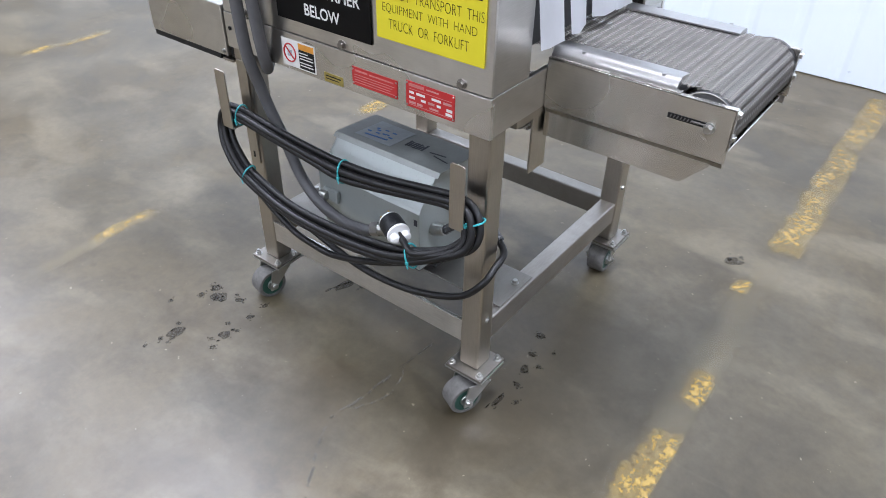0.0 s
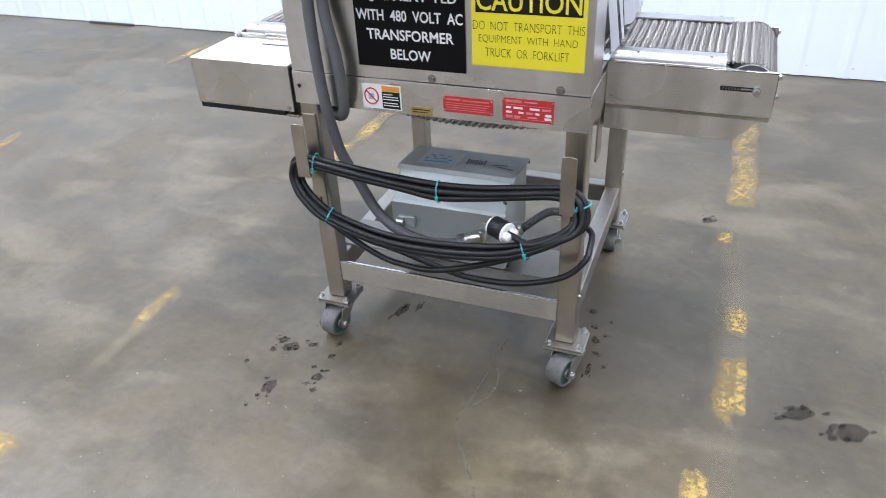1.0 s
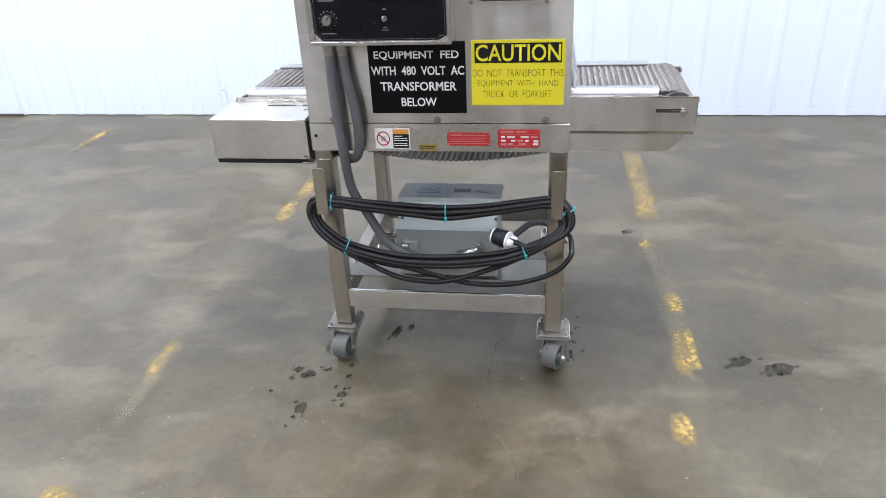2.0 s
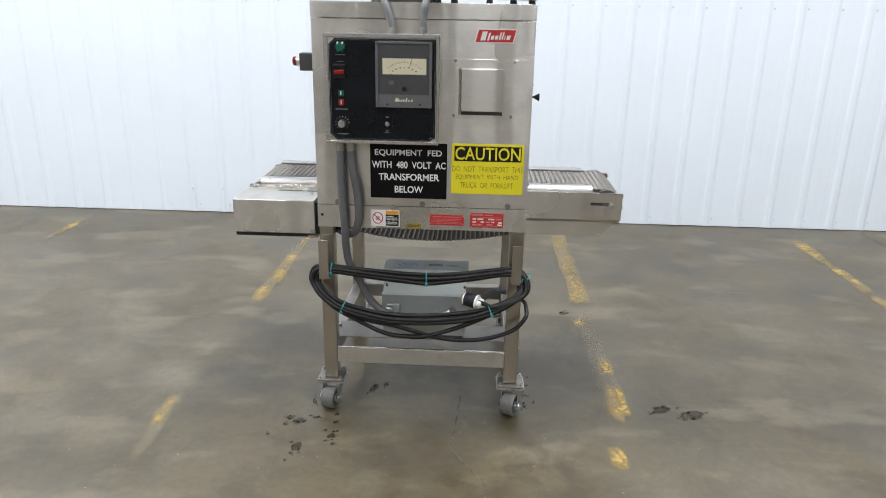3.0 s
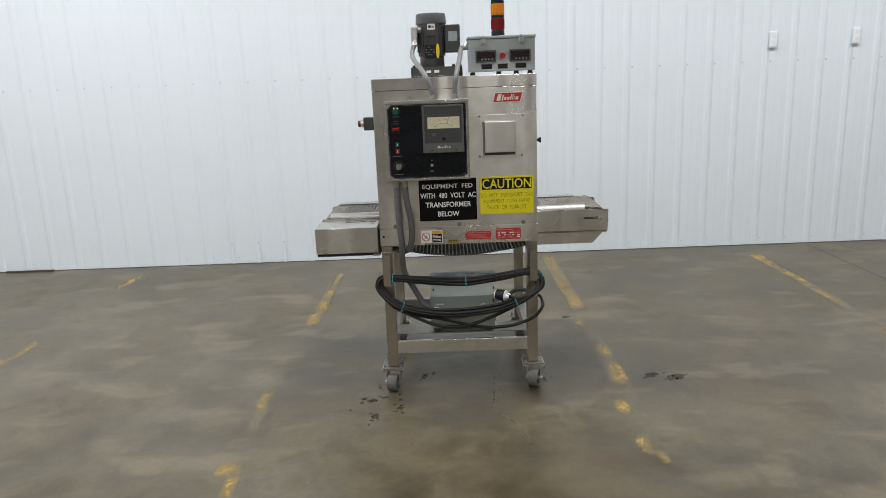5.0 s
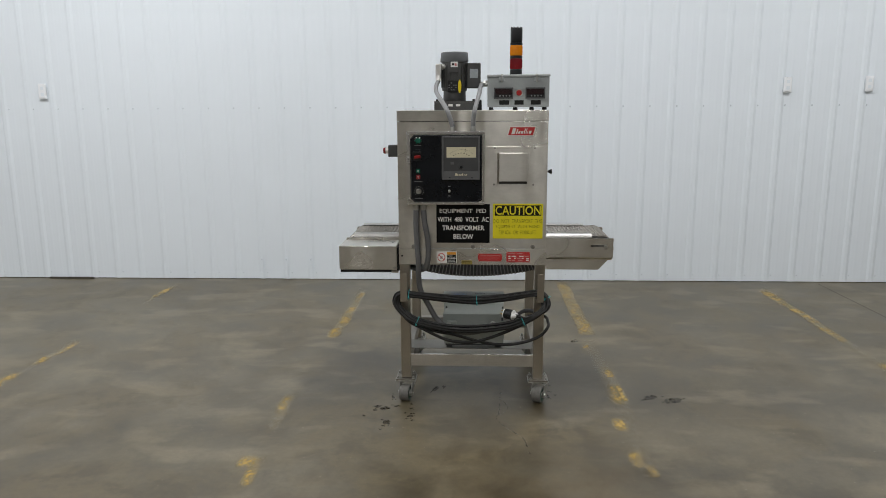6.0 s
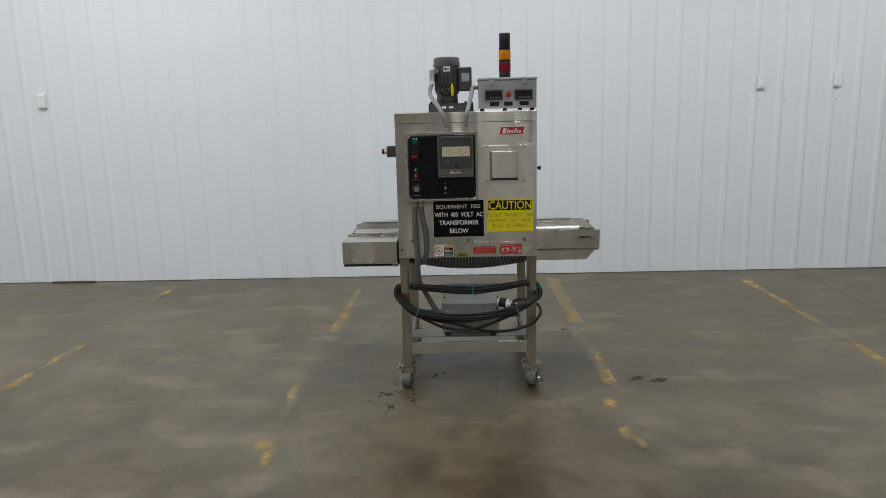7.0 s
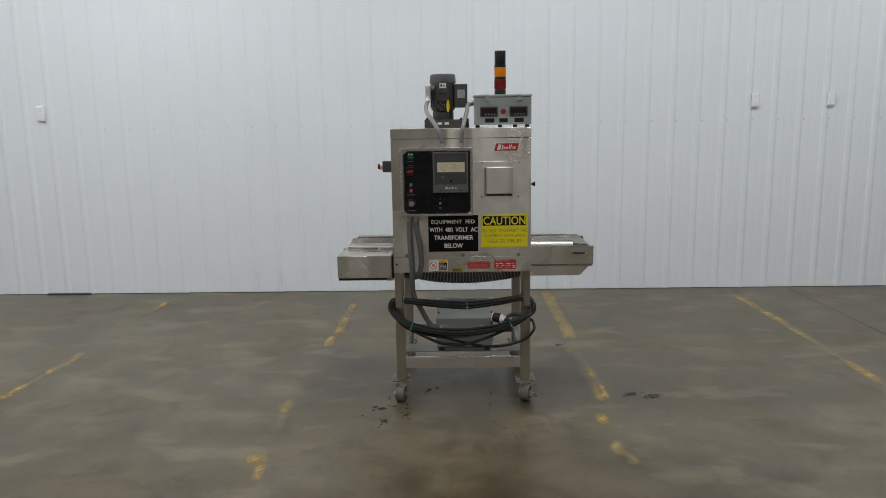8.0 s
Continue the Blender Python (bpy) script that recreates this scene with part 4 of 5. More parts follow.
def belt():
    """The endless belt: cross rods at three quarter inch steps joined by woven wire, sagging on its return."""
    loop = []
    for k in range(0, 13):
        loop.append((-RC[-1] + (RC[1] + RC[-1]) * k / 12, 0.868))
    for k in range(1, 12):
        a = math.pi / 2 - math.pi * k / 12
        loop.append((RC[1] + RR * math.cos(a), 0.812 + RR * math.sin(a)))
    for x, z in ((0.70, 0.756), (0.56, 0.722), (0.40, 0.690), (0.25, 0.660), (0.08, 0.642), (-0.08, 0.643), (-0.22, 0.660), (-0.36, 0.696), (-0.50, 0.735), (-0.62, 0.756)):
        loop.append((x, z))
    for k in range(1, 12):
        a = -math.pi / 2 - math.pi * k / 12
        loop.append((-RC[-1] + RR * math.cos(a), 0.812 + RR * math.sin(a)))
    fine = glide([(x, 0, z) for x, z in loop], 10, True)
    run = [0.0]
    for i in range(len(fine)):
        run.append(run[-1] + (fine[(i + 1) % len(fine)] - fine[i]).length)
    count = round(run[-1] / 0.0194)

    def at(s):
        s = s % run[-1]
        i = int(np.searchsorted(run, s, side="right")) - 1
        i = min(i, len(fine) - 1)
        a, b = fine[i], fine[(i + 1) % len(fine)]
        return a.lerp(b, (s - run[i]) / max(1e-9, run[i + 1] - run[i]))

    step = run[-1] / count
    holder = part("belt", rod((RC[1], 0.5605, 0.812), (RC[1], 0.5625, 0.812), 0.05, seg=24), WIRE, tunnel, "woven stainless wire mesh belt on cross rods")
    one = rod((0, BY0, 0), (0, BY1, 0), 0.0027, seg=10)
    me = bpy.data.meshes.new("cross_rod")
    one.to_mesh(me)
    one.free()
    me.materials.append(ROD)
    for k in range(count):
        p = at(k * step)
        ob = new("cross_rod", me)
        ob.parent = holder
        ob.location = (p.x, 0, p.z)
    verts, faces = [], []
    width, turns, r = BY1 - BY0, 72, 0.00080
    for k in range(count):
        # flat spiral from rod to rod: it climbs over each rod and dips between them
        keys = []
        for f, up in ((-0.10, 0.0034), (0.20, 0.0026), (0.5, 0.0), (0.80, 0.0026), (1.10, 0.0034)):
            p, q = at((k + f) * step), at((k + f) * step + 0.004)
            t = (q - p).normalized()
            nrm = Vector((-t.z, 0, t.x))
            keys.append((p + nrm * up, nrm))
        base = len(verts)
        for j in range(turns):
            y = BY0 + width * j / turns
            for e in range(4):
                p, nrm = keys[e] if j % 2 == 0 else keys[4 - e]
                c = Vector((p.x, y + width / turns * e / 4, p.z))
                side = Vector((0, r * 1.5, 0))
                verts += [c + nrm * r, c + side, c - nrm * r, c - side]
        for j in range(turns * 4 - 1):
            a = base + 4 * j
            for e in range(4):
                faces.append((a + e, a + (e + 1) % 4, a + 4 + (e + 1) % 4, a + 4 + e))
    me = bpy.data.meshes.new("woven_wire")
    me.from_pydata([tuple(v) for v in verts], [], faces)
    me.materials.append(WIRE)
    ob = new("woven_wire", me)
    ob.parent = holder
    tagged(ob, kind="stuff")


belt()

# ---- control box ----
control = thing("control_box", (-0.13, 0, 1.076), "stainless control box with black operator panel on the machine front", "control box")
part("enclosure", box(-0.329, 0.062, -0.058, -0.0004, 1.076, 1.444, 0.004), STEEL, control)
rim = bmesh.new()
box(-0.329, 0.062, -0.063, -0.0585, 1.431, 1.444, 0.0015, bm=rim)
box(-0.329, 0.062, -0.063, -0.0585, 1.076, 1.0865, 0.0015, bm=rim)
box(-0.329, -0.3135, -0.063, -0.0585, 1.0868, 1.4307, 0.0015, bm=rim)
box(0.0525, 0.062, -0.063, -0.0585, 1.0868, 1.4307, 0.0015, bm=rim)
part("rim", rim, STEEL_BRIGHT, control)
cc = 0.020
panel = part("operator_panel", prism(((-0.311 + cc, 1.089), (0.050 - cc, 1.089), (0.050, 1.089 + 0.6 * cc), (0.050, 1.428), (-0.311 + cc, 1.428), (-0.311, 1.428 - cc), (-0.311, 1.089 + cc)), -0.0625, -0.0586), BLACK_PANEL, control, "glossy black operator panel")
edge = [Vector((x, -0.0628, z)) for x, z in ((-0.307 + cc, 1.093), (0.046 - cc, 1.093), (0.046, 1.093 + 0.6 * cc), (0.046, 1.424), (-0.307 + cc, 1.424), (-0.307, 1.424 - cc), (-0.307, 1.093 + cc))]
part("panel_line", tube(edge, 0.0007, 4, True), CONDUIT, panel)


def button(x, z, r, material, name, label=""):
    b = part(name, rod((x, -0.0625, z), (x, -0.070, z), r * 1.25, r * 1.2, 20, 0.001), BLACK, control, label)
    part("lens", rod((x, -0.0695, z), (x, -0.078, z), r, r * 0.85, 20, 0.0015), material, b)
    return b


pilot = button(-0.271, 1.399, 0.015, GREEN, "pilot_lamp", "round green pilot lamp")
for a in range(6):
    part("flute", rod((-0.271 + 0.017 * math.cos(a * 1.047), -0.064, 1.399 + 0.017 * math.sin(a * 1.047)), (-0.271 + 0.015 * math.cos(a * 1.047), -0.074, 1.399 + 0.015 * math.sin(a * 1.047)), 0.0032, seg=8), WHITE if a in (1, 2) else GREEN, pilot)
rocker = part("rocker_switch", box(-0.298, -0.255, -0.069, -0.0627, 1.297, 1.345, 0.002), BLACK, control)
part("red_lever", box(-0.016, 0.016, -0.010, 0.002, -0.0062, 0.0062, 0.002, turn=pose(-0.275, -0.070, 1.320, 18, -7, 0)), RED, rocker)
part("switch_hood", box(-0.296, -0.257, -0.076, -0.0692, 1.334, 1.343, 0.002), BLACK, rocker)
for z, m, nm in ((1.248, GREEN, "start_button"), (1.217, RED, "stop_button")):
    b = part(nm, box(-0.281, -0.262, -0.069, -0.0627, z - 0.0105, z + 0.0105, 0.002), m, control)
    part("mark", box(-0.2735, -0.2705, -0.0695, -0.0691, z - 0.006, z + 0.006), WHITE_INK, b)
dial = part("dial", rod((-0.270, -0.0627, 1.145), (-0.270, -0.0655, 1.145), 0.022, seg=28), BLACK, control)
part("knob", rod((-0.270, -0.0656, 1.145), (-0.270, -0.084, 1.145), 0.0145, 0.0125, 24, 0.0015), ZINC, dial)
part("pointer", box(-0.0012, 0.0012, -0.0006, 0.0006, 0.004, 0.012, turn=pose(-0.270, -0.0845, 1.145, 0, 30, 0)), INK, dial)
bm = bmesh.new()
for k in range(11):
    a = radians(-40 + 26 * k)
    box(-0.0008, 0.0008, -0.0633, -0.0627, 0.0195, 0.0245, bm=bm, turn=pose(-0.270, 0, 1.145, 0, 130 - 26 * k, 0))
part("dial_marks", bm, WHITE_INK, dial)
toggle = part("toggle_switch", rod((-0.115, -0.0627, 1.146), (-0.115, -0.068, 1.146), 0.008, seg=6), ZINC, control)
part("toggle_lever", rod((-0.115, -0.067, 1.146), (-0.115, -0.083, 1.153), 0.0026, 0.0038, 10, 0.001), ZINC, toggle)
bars([(-0.289, -0.256, 1.3735, 1.3755), (-0.293, -0.251, 1.1925, 1.1955), (-0.291, -0.250, 1.1075, 1.1105), (-0.120, -0.110, 1.1685, 1.1715), (-0.120, -0.110, 1.1215, 1.1240), (-0.124, -0.106, 1.1155, 1.1175), (-0.285, -0.262, 1.352, 1.3535), (0.030, 0.043, 1.100, 1.1015)], -0.0627, ALU_CONDUIT, control, "panel_print")
meter = part("temperature_meter", box(-0.152, 0.038, -0.075, -0.0627, 1.205, 1.421, 0.003), GAUGE, control, "dark grey analogue temperature meter")
mr = bmesh.new()
box(-0.152, 0.038, -0.079, -0.0752, 1.414, 1.421, 0.001, bm=mr)
box(-0.152, -0.143, -0.079, -0.0752, 1.205, 1.4138, 0.001, bm=mr)
box(0.029, 0.038, -0.079, -0.0752, 1.205, 1.4138, 0.001, bm=mr)
box(-0.1428, 0.0288, -0.079, -0.0752, 1.205, 1.211, 0.001, bm=mr)
part("meter_rim", mr, GAUGE_LIGHT, meter)
part("scale", box(-0.128, 0.019, -0.0765, -0.0753, 1.315, 1.367), CREAM, meter)
arc = bmesh.new()
for k in range(25):
    a = radians(-44 + 88 * k / 24)
    u, v = -0.0545 + 0.078 * math.sin(a), 1.283 + 0.070 * math.cos(a)
    ln = 0.006 if k % 4 == 0 else 0.003
    box(-0.0005, 0.0005, -0.0771, -0.0766, 0, ln, bm=arc, turn=pose(u, 0, v, 0, math.degrees(a), 0))
for k in range(7):
    a = radians(-40 + 80 * k / 6)
    u, v = -0.0545 + 0.060 * math.sin(a), 1.283 + 0.055 * math.cos(a)
    box(u - 0.0025, u + 0.0025, -0.0771, -0.0766, v - 0.0015, v + 0.0015, bm=arc)
part("scale_marks", arc, INK, meter)
part("needle", box(-0.0006, 0.0006, -0.0778, -0.0772, -0.004, 0.026, turn=pose(-0.036, 0, 1.340, 0, 14, 0)), INK, meter)
part("lower_face", box(-0.1427, 0.0287, -0.0768, -0.0753, 1.2112, 1.248, 0.0006), GAUGE_LIGHT, meter)
part("set_knob", rod((-0.055, -0.0752, 1.268), (-0.055, -0.083, 1.268), 0.0085, 0.007, 14, 0.001), BLACK, meter)
part("unit_mark", box(-0.108, -0.091, -0.0758, -0.0753, 1.281, 1.294), CONDUIT, meter)
lg = bmesh.new()
for k, w in enumerate((0.010, 0.006, 0.006, 0.005, 0.005, 0.004, 0.006)):
    x = -0.087 + k * 0.0088
    prism(((x, 1.225), (x + w, 1.225), (x + w + 0.003, 1.232 + (0.005 if k in (0, 4) else 0)), (x + 0.003, 1.232 + (0.005 if k in (0, 4) else 0))), -0.0774, -0.0769, bm=lg)
part("logo_bars", lg, CREAM, meter)
for x in (-0.112, -0.001):
    part("meter_screw", rod((x, -0.0768, 1.2155), (x, -0.0785, 1.2155), 0.0035, seg=10), BLACK, meter)

# ---- conduits of the control box ----
def fitting(a, b, r, parent):
    a, b = Vector(a), Vector(b)
    bm = rod(a, a.lerp(b, 0.45), r * 1.25, seg=8)
    rod(a.lerp(b, 0.40), b, r * 1.08, r * 1.02, 16, bm=bm)
    return part("fitting", bm, ZINC, parent)


def conduit(points, r, material, label, ends=()):
    c = thing("conduit", points[0], label, "conduit", "machine conduits")
    part("sleeve", tube(glide(points, 12), r, 14), material, c, smooth=True)
    for a, b in ends:
        fitting(a, b, r, c)
    return c


conduit([(-0.286, -0.033, 1.052), (-0.288, -0.034, 0.98), (-0.284, -0.034, 0.86), (-0.278, -0.030, 0.76), (-0.280, -0.006, 0.68), (-0.272, 0.010, 0.61), (-0.235, 0.014, 0.535), (-0.185, 0.012, 0.448), (-0.120, 0.008, 0.400), (-0.040, 0.006, 0.380), (0.030, 0.010, 0.384), (0.066, 0.018, 0.396)],
        0.0145, CONDUIT, "grey flexible conduit curving down to the transformer", (((-0.286, -0.033, 1.0755), (-0.286, -0.033, 1.045)), ((0.050, 0.014, 0.394), (0.092, 0.024, 0.406))))
conduit([(-0.250, -0.033, 1.052), (-0.244, -0.034, 0.98), (-0.230, -0.034, 0.90), (-0.226, -0.030, 0.82), (-0.233, -0.018, 0.766), (-0.250, 0.000, 0.732), (-0.280, 0.026, 0.718), (-0.325, 0.075, 0.722)],
        0.0145, CONDUIT, "grey flexible conduit bending under the machine body", (((-0.250, -0.033, 1.0755), (-0.250, -0.033, 1.045)),))
conduit([(-0.098, -0.032, 1.462), (-0.106, -0.032, 1.49), (-0.126, -0.022, 1.545), (-0.156, 0.05, 1.592), (-0.180, 0.14, 1.622), (-0.195, 0.22, 1.650), (-0.194, 0.26, 1.678), (-0.183, 0.28, 1.705)],
        0.0115, ALU_CONDUIT, "light grey conduit rising to the blower motor", (((-0.098, -0.032, 1.4445), (-0.098, -0.032, 1.468)),))
conduit([(0.004, -0.032, 1.462), (0.005, -0.031, 1.50), (0.012, -0.022, 1.548), (0.024, 0.05, 1.594), (0.036, 0.14, 1.638), (0.042, 0.22, 1.668), (0.052, 0.255, 1.681)],
        0.0115, ALU_CONDUIT, "light grey conduit rising to the indicator box", (((0.004, -0.032, 1.4445), (0.004, -0.032, 1.468)), ((0.044, 0.240, 1.676), (0.064, 0.262, 1.684))))

# ---- blower motor on the top cover ----
motor = thing("blower_motor", (-0.10, 0.33, HIGH), "dark grey electric blower motor on a bolted mounting plate", "motor")
plate = part("mounting_plate", box(-0.205, 0.020, 0.22, 0.45, 1.5455, 1.551, 0.001), MOTOR, motor)
for y in (0.222, 0.442):
    part("stand_flange", box(-0.205, 0.020, y, y + 0.006, 1.5515, 1.588, 0.001), MOTOR, motor)
part("stand_top", box(-0.205, 0.020, 0.222, 0.448, 1.5885, 1.594, 0.001), MOTOR, motor)
for x in (-0.118, -0.078):
    part("slot", box(x - 0.012, x + 0.012, 0.2205, 0.2215, 1.566, 1.578), WHITE, motor)
part("shaft_housing", rod((-0.100, 0.335, 1.594), (-0.100, 0.335, 1.650), 0.062, 0.060, 28, 0.003), MOTOR, motor, smooth=True)
body = part("motor_body", rod((-0.100, 0.335, 1.648), (-0.100, 0.335, 1.800), 0.068, seg=36, bevel=0.004), MOTOR, motor, smooth=True)
for k in range(20):
    a = 2 * math.pi * k / 20
    if math.sin(a) < 0.3:
        part("cooling_rib", box(0.066, 0.0725, -0.0018, 0.0018, 1.665, 1.785, turn=pose(-0.100, 0.335, 0, 0, 0, math.degrees(a))), MOTOR, body)
part("fan_cover", rod((-0.100, 0.335, 1.798), (-0.100, 0.335, 1.852), 0.077, 0.073, 36, 0.008), FAN, motor, smooth=True)
part("terminal_box", box(-0.034, 0.042, 0.285, 0.375, 1.662, 1.794, 0.005), MOTOR, motor)
part("terminal_lid", box(-0.030, 0.038, 0.281, 0.2848, 1.666, 1.790, 0.002), MOTOR, motor)
part("terminal_label", box(-0.016, 0.028, 0.2800, 0.2808, 1.715, 1.762), LABEL, motor)
rating = part("motor_plate", box(-0.129, -0.076, 0.258, 0.2655, 1.742, 1.80, 0.002), MOTOR, motor)
sticker = part("white_sticker", box(-0.118, -0.080, 0.2570, 0.2578, 1.771, 1.799), WHITE, rating)
part("sticker_print", box(-0.112, -0.100, 0.2562, 0.2569, 1.780, 1.792), INK, rating)
part("sticker_print", box(-0.097, -0.086, 0.2562, 0.2569, 1.778, 1.790), RED_BAR, rating)
part("wiring_cover", box(-0.135, -0.070, 0.262, 0.270, 1.640, 1.702, 0.003), BLACK, motor)
bars([(-0.130 + 0.012 * (k % 4), -0.122 + 0.012 * (k % 4), 1.650 + 0.012 * (k // 4), 1.656 + 0.012 * (k // 4)) for k in range(14) if k % 3], 0.2612, GAUGE_LIGHT, motor, "nameplate_print")
out = [(-0.070 + 0.009 * math.cos(a), 1.670 + 0.035 * math.sin(a)) for a in [2 * math.pi * k / 20 for k in range(20)]]
part("yellow_tag", prism(out, 0.255, 0.2605), YELLOW_TAG, motor, "oval yellow tag")
elbow = part("conduit_elbow", box(-0.200, -0.168, 0.270, 0.315, 1.705, 1.790, 0.006), ALU, motor)
part("elbow_nut", rod((-0.183, 0.28, 1.700), (-0.183, 0.285, 1.726), 0.017, seg=8), ALU, motor)
part("elbow_stub", rod((-0.170, 0.292, 1.775), (-0.150, 0.300, 1.775), 0.015, seg=12), ALU, motor)
bm = bmesh.new()
for x, y in ((0.005, 0.235), (-0.19, 0.235)):
    hex_bolt(x, y, 1.594, 0.008, 0.010, "z", 1, bm)
part("stand_bolts", bm, BLACK, motor)
part("terminal_gland", rod((0.034, 0.24, 1.546), (0.034, 0.24, 1.600), 0.016, 0.013, 12, 0.002), BLACK, motor)

# ---- indicator box with digital displays ----
panelbox = thing("indicator_box", (0.231, 0.30, HIGH), "grey steel box with two digital displays and red button", "control box")
bx0, bx1, by0, by1 = 0.080, 0.402, 0.200, 0.400
part("enclosure", box(bx0, bx1, by0, by1, 1.5605, 1.715, 0.004), BOX_GREY, panelbox)
part("lid", box(bx0 - 0.004, bx1 + 0.004, by0 - 0.008, by1 + 0.008, 1.7155, 1.728, 0.004), BOX_GREY, panelbox)
for x in (0.152, 0.335):
    clamp = part("lid_clamp", box(x - 0.014, x + 0.014, by0 - 0.014, by0 - 0.0002, 1.694, 1.715, 0.002), BOX_GREY, panelbox)
    part("clamp_screw", rod((x, by0 - 0.011, 1.689), (x, by0 - 0.011, 1.730), 0.0045, seg=10), ZINC, clamp)
for x0, x1 in ((0.112, 0.212), (0.277, 0.379)):
    d = part("digital_display", box(x0, x1, by0 - 0.008, by0 - 0.0002, 1.604, 1.661, 0.002), BLACK, panelbox, "dark digital temperature display")
    fr = bmesh.new()
    box(x0, x1, by0 - 0.0125, by0 - 0.0082, 1.654, 1.661, bm=fr)
    box(x0, x1, by0 - 0.0125, by0 - 0.0082, 1.604, 1.611, bm=fr)
    box(x0, x0 + 0.006, by0 - 0.0125, by0 - 0.0082, 1.6112, 1.6538, bm=fr)
    box(x1 - 0.006, x1, by0 - 0.0125, by0 - 0.0082, 1.6112, 1.6538, bm=fr)
    part("bezel", fr, GAUGE, d)
    part("screen", box(x0 + 0.0065, x1 - 0.0065, by0 - 0.0100, by0 - 0.0083, 1.626, 1.6535), SCREEN, d)
    for k in range(4):
        part("key", rod((x0 + 0.032 + 0.0165 * k, by0 - 0.0082, 1.619), (x0 + 0.032 + 0.0165 * k, by0 - 0.0110, 1.619), 0.0042, seg=8), ALU_CONDUIT, d)
    part("name_tag", box((x0 + x1) / 2 - 0.022, (x0 + x1) / 2 + 0.030, by0 - 0.0012, by0 - 0.0002, 1.573, 1.596), INK, panelbox)
part("name_tag", box(0.220, 0.268, by0 - 0.0012, by0 - 0.0002, 1.573, 1.596), INK, panelbox)
rb = part("reset_button", rod((0.2435, by0 - 0.0002, 1.634), (0.2435, by0 - 0.006, 1.634), 0.0205, seg=24), ZINC, panelbox)
part("red_cap", rod((0.2435, by0 - 0.005, 1.634), (0.2435, by0 - 0.014, 1.634), 0.0155, 0.014, 20, 0.002), RED, rb)
for x in (0.098, 0.226, 0.312, 0.380):
    part("rubber_foot", rod((x, by0 + 0.03, 1.5455), (x, by0 + 0.03, 1.5602), 0.014, 0.011, 14), BLACK, panelbox)
part("conduit_hub", rod((0.0798, 0.264, 1.685), (0.058, 0.262, 1.683), 0.016, seg=12), ZINC, panelbox)

# ---- signal light ----
beacon = thing("signal_light", (0.231, 0.30, 1.7284), "stacked signal light with amber and red lenses", "signal light")
part("base", rod((0.231, 0.30, 1.7284), (0.231, 0.30, 1.7584), 0.0325, seg=28, bevel=0.002), BLACK, beacon, smooth=True)
def segment(z0, z1, material, name):
    s = part(name, rod((0.231, 0.30, z0), (0.231, 0.30, z1), 0.0315, seg=28, bevel=0.0015), material, beacon, smooth=True)
    for k in range(24):
        a = 2 * math.pi * k / 24
        part("flute", rod((0.231 + 0.0318 * math.cos(a), 0.30 + 0.0318 * math.sin(a), z0 + 0.004), (0.231 + 0.0318 * math.cos(a), 0.30 + 0.0318 * math.sin(a), z1 - 0.004), 0.0016, seg=5), material, s)
segment(1.7595, 1.8144, RED_DARK, "red_lens")
part("ring", rod((0.231, 0.30, 1.8149), (0.231, 0.30, 1.8289), 0.0328, seg=28), BLACK, beacon, smooth=True)
segment(1.8294, 1.8828, AMBER, "amber_lens")
part("ring", rod((0.231, 0.30, 1.8834), (0.231, 0.30, 1.8953), 0.0328, seg=28), BLACK, beacon, smooth=True)
part("cap", rod((0.231, 0.30, 1.8958), (0.231, 0.30, 1.9720), 0.0315, 0.0318, 28, 0.003), BLACK, beacon, smooth=True)
bm = bmesh.new()
for k in range(9):
    a = 2 * math.pi * k / 9
    rod((0.231 + 0.027 * math.cos(a), 0.30 + 0.027 * math.sin(a), 1.9709), (0.231 + 0.027 * math.cos(a), 0.30 + 0.027 * math.sin(a), 1.9761), 0.004, seg=8, bm=bm)
part("cap_teeth", bm, BLACK, beacon)

# ---- transformer on the lower shelf ----
trafo = thing("transformer", (0.015, 0.25, 0.258), "grey enamelled transformer enclosure with sloped front, on the lower shelf", "transformer")
T0, T1 = -0.155, 0.174
prof = ((0.048, 0.302), (0.048, 0.472), (0.112, 0.542), (0.118, 0.545), (0.262, 0.534), (0.262, 0.302))
part("enclosure", prism(prof, T0 + 0.004, T1 - 0.004, "x", 0.002), ENAMEL, trafo)
part("front_cover", prism(((0.0425, 0.335), (0.0475, 0.335), (0.0475, 0.468), (0.052, 0.474), (0.048, 0.478), (0.0425, 0.470)), T0, T1, "x"), ENAMEL, trafo)
lidp = ((0.106, 0.540), (0.110, 0.538), (0.118, 0.5465), (0.264, 0.5355), (0.266, 0.524), (0.269, 0.524), (0.267, 0.5390), (0.116, 0.5502))
part("top_lid", prism(lidp, T0 - 0.004, T1 + 0.004, "x"), ENAMEL_DARK, trafo)
tilt = pose(0, 0.192, 0.5446, -4.25, 0, 0)
lab = part("faded_label", box(-0.115, 0.000, -0.052, 0.052, 0.0006, 0.0012, turn=tilt), LABEL, trafo)
bm = bmesh.new()
for k in range(9):
    u, v = -0.104 + 0.0085 * k, -0.018 + 0.030 * math.sin(k * 1.15) ** 2
    box(u, u + 0.012, v, v + 0.006, 0.0013, 0.0016, bm=bm, turn=tilt)
box(-0.100, -0.030, -0.028, -0.022, 0.0013, 0.0016, bm=bm, turn=tilt @ pose(0, 0, 0, 0, 0, 6))
part("blue_mark", bm, BLUE_MARK, lab)
bm = bmesh.new()
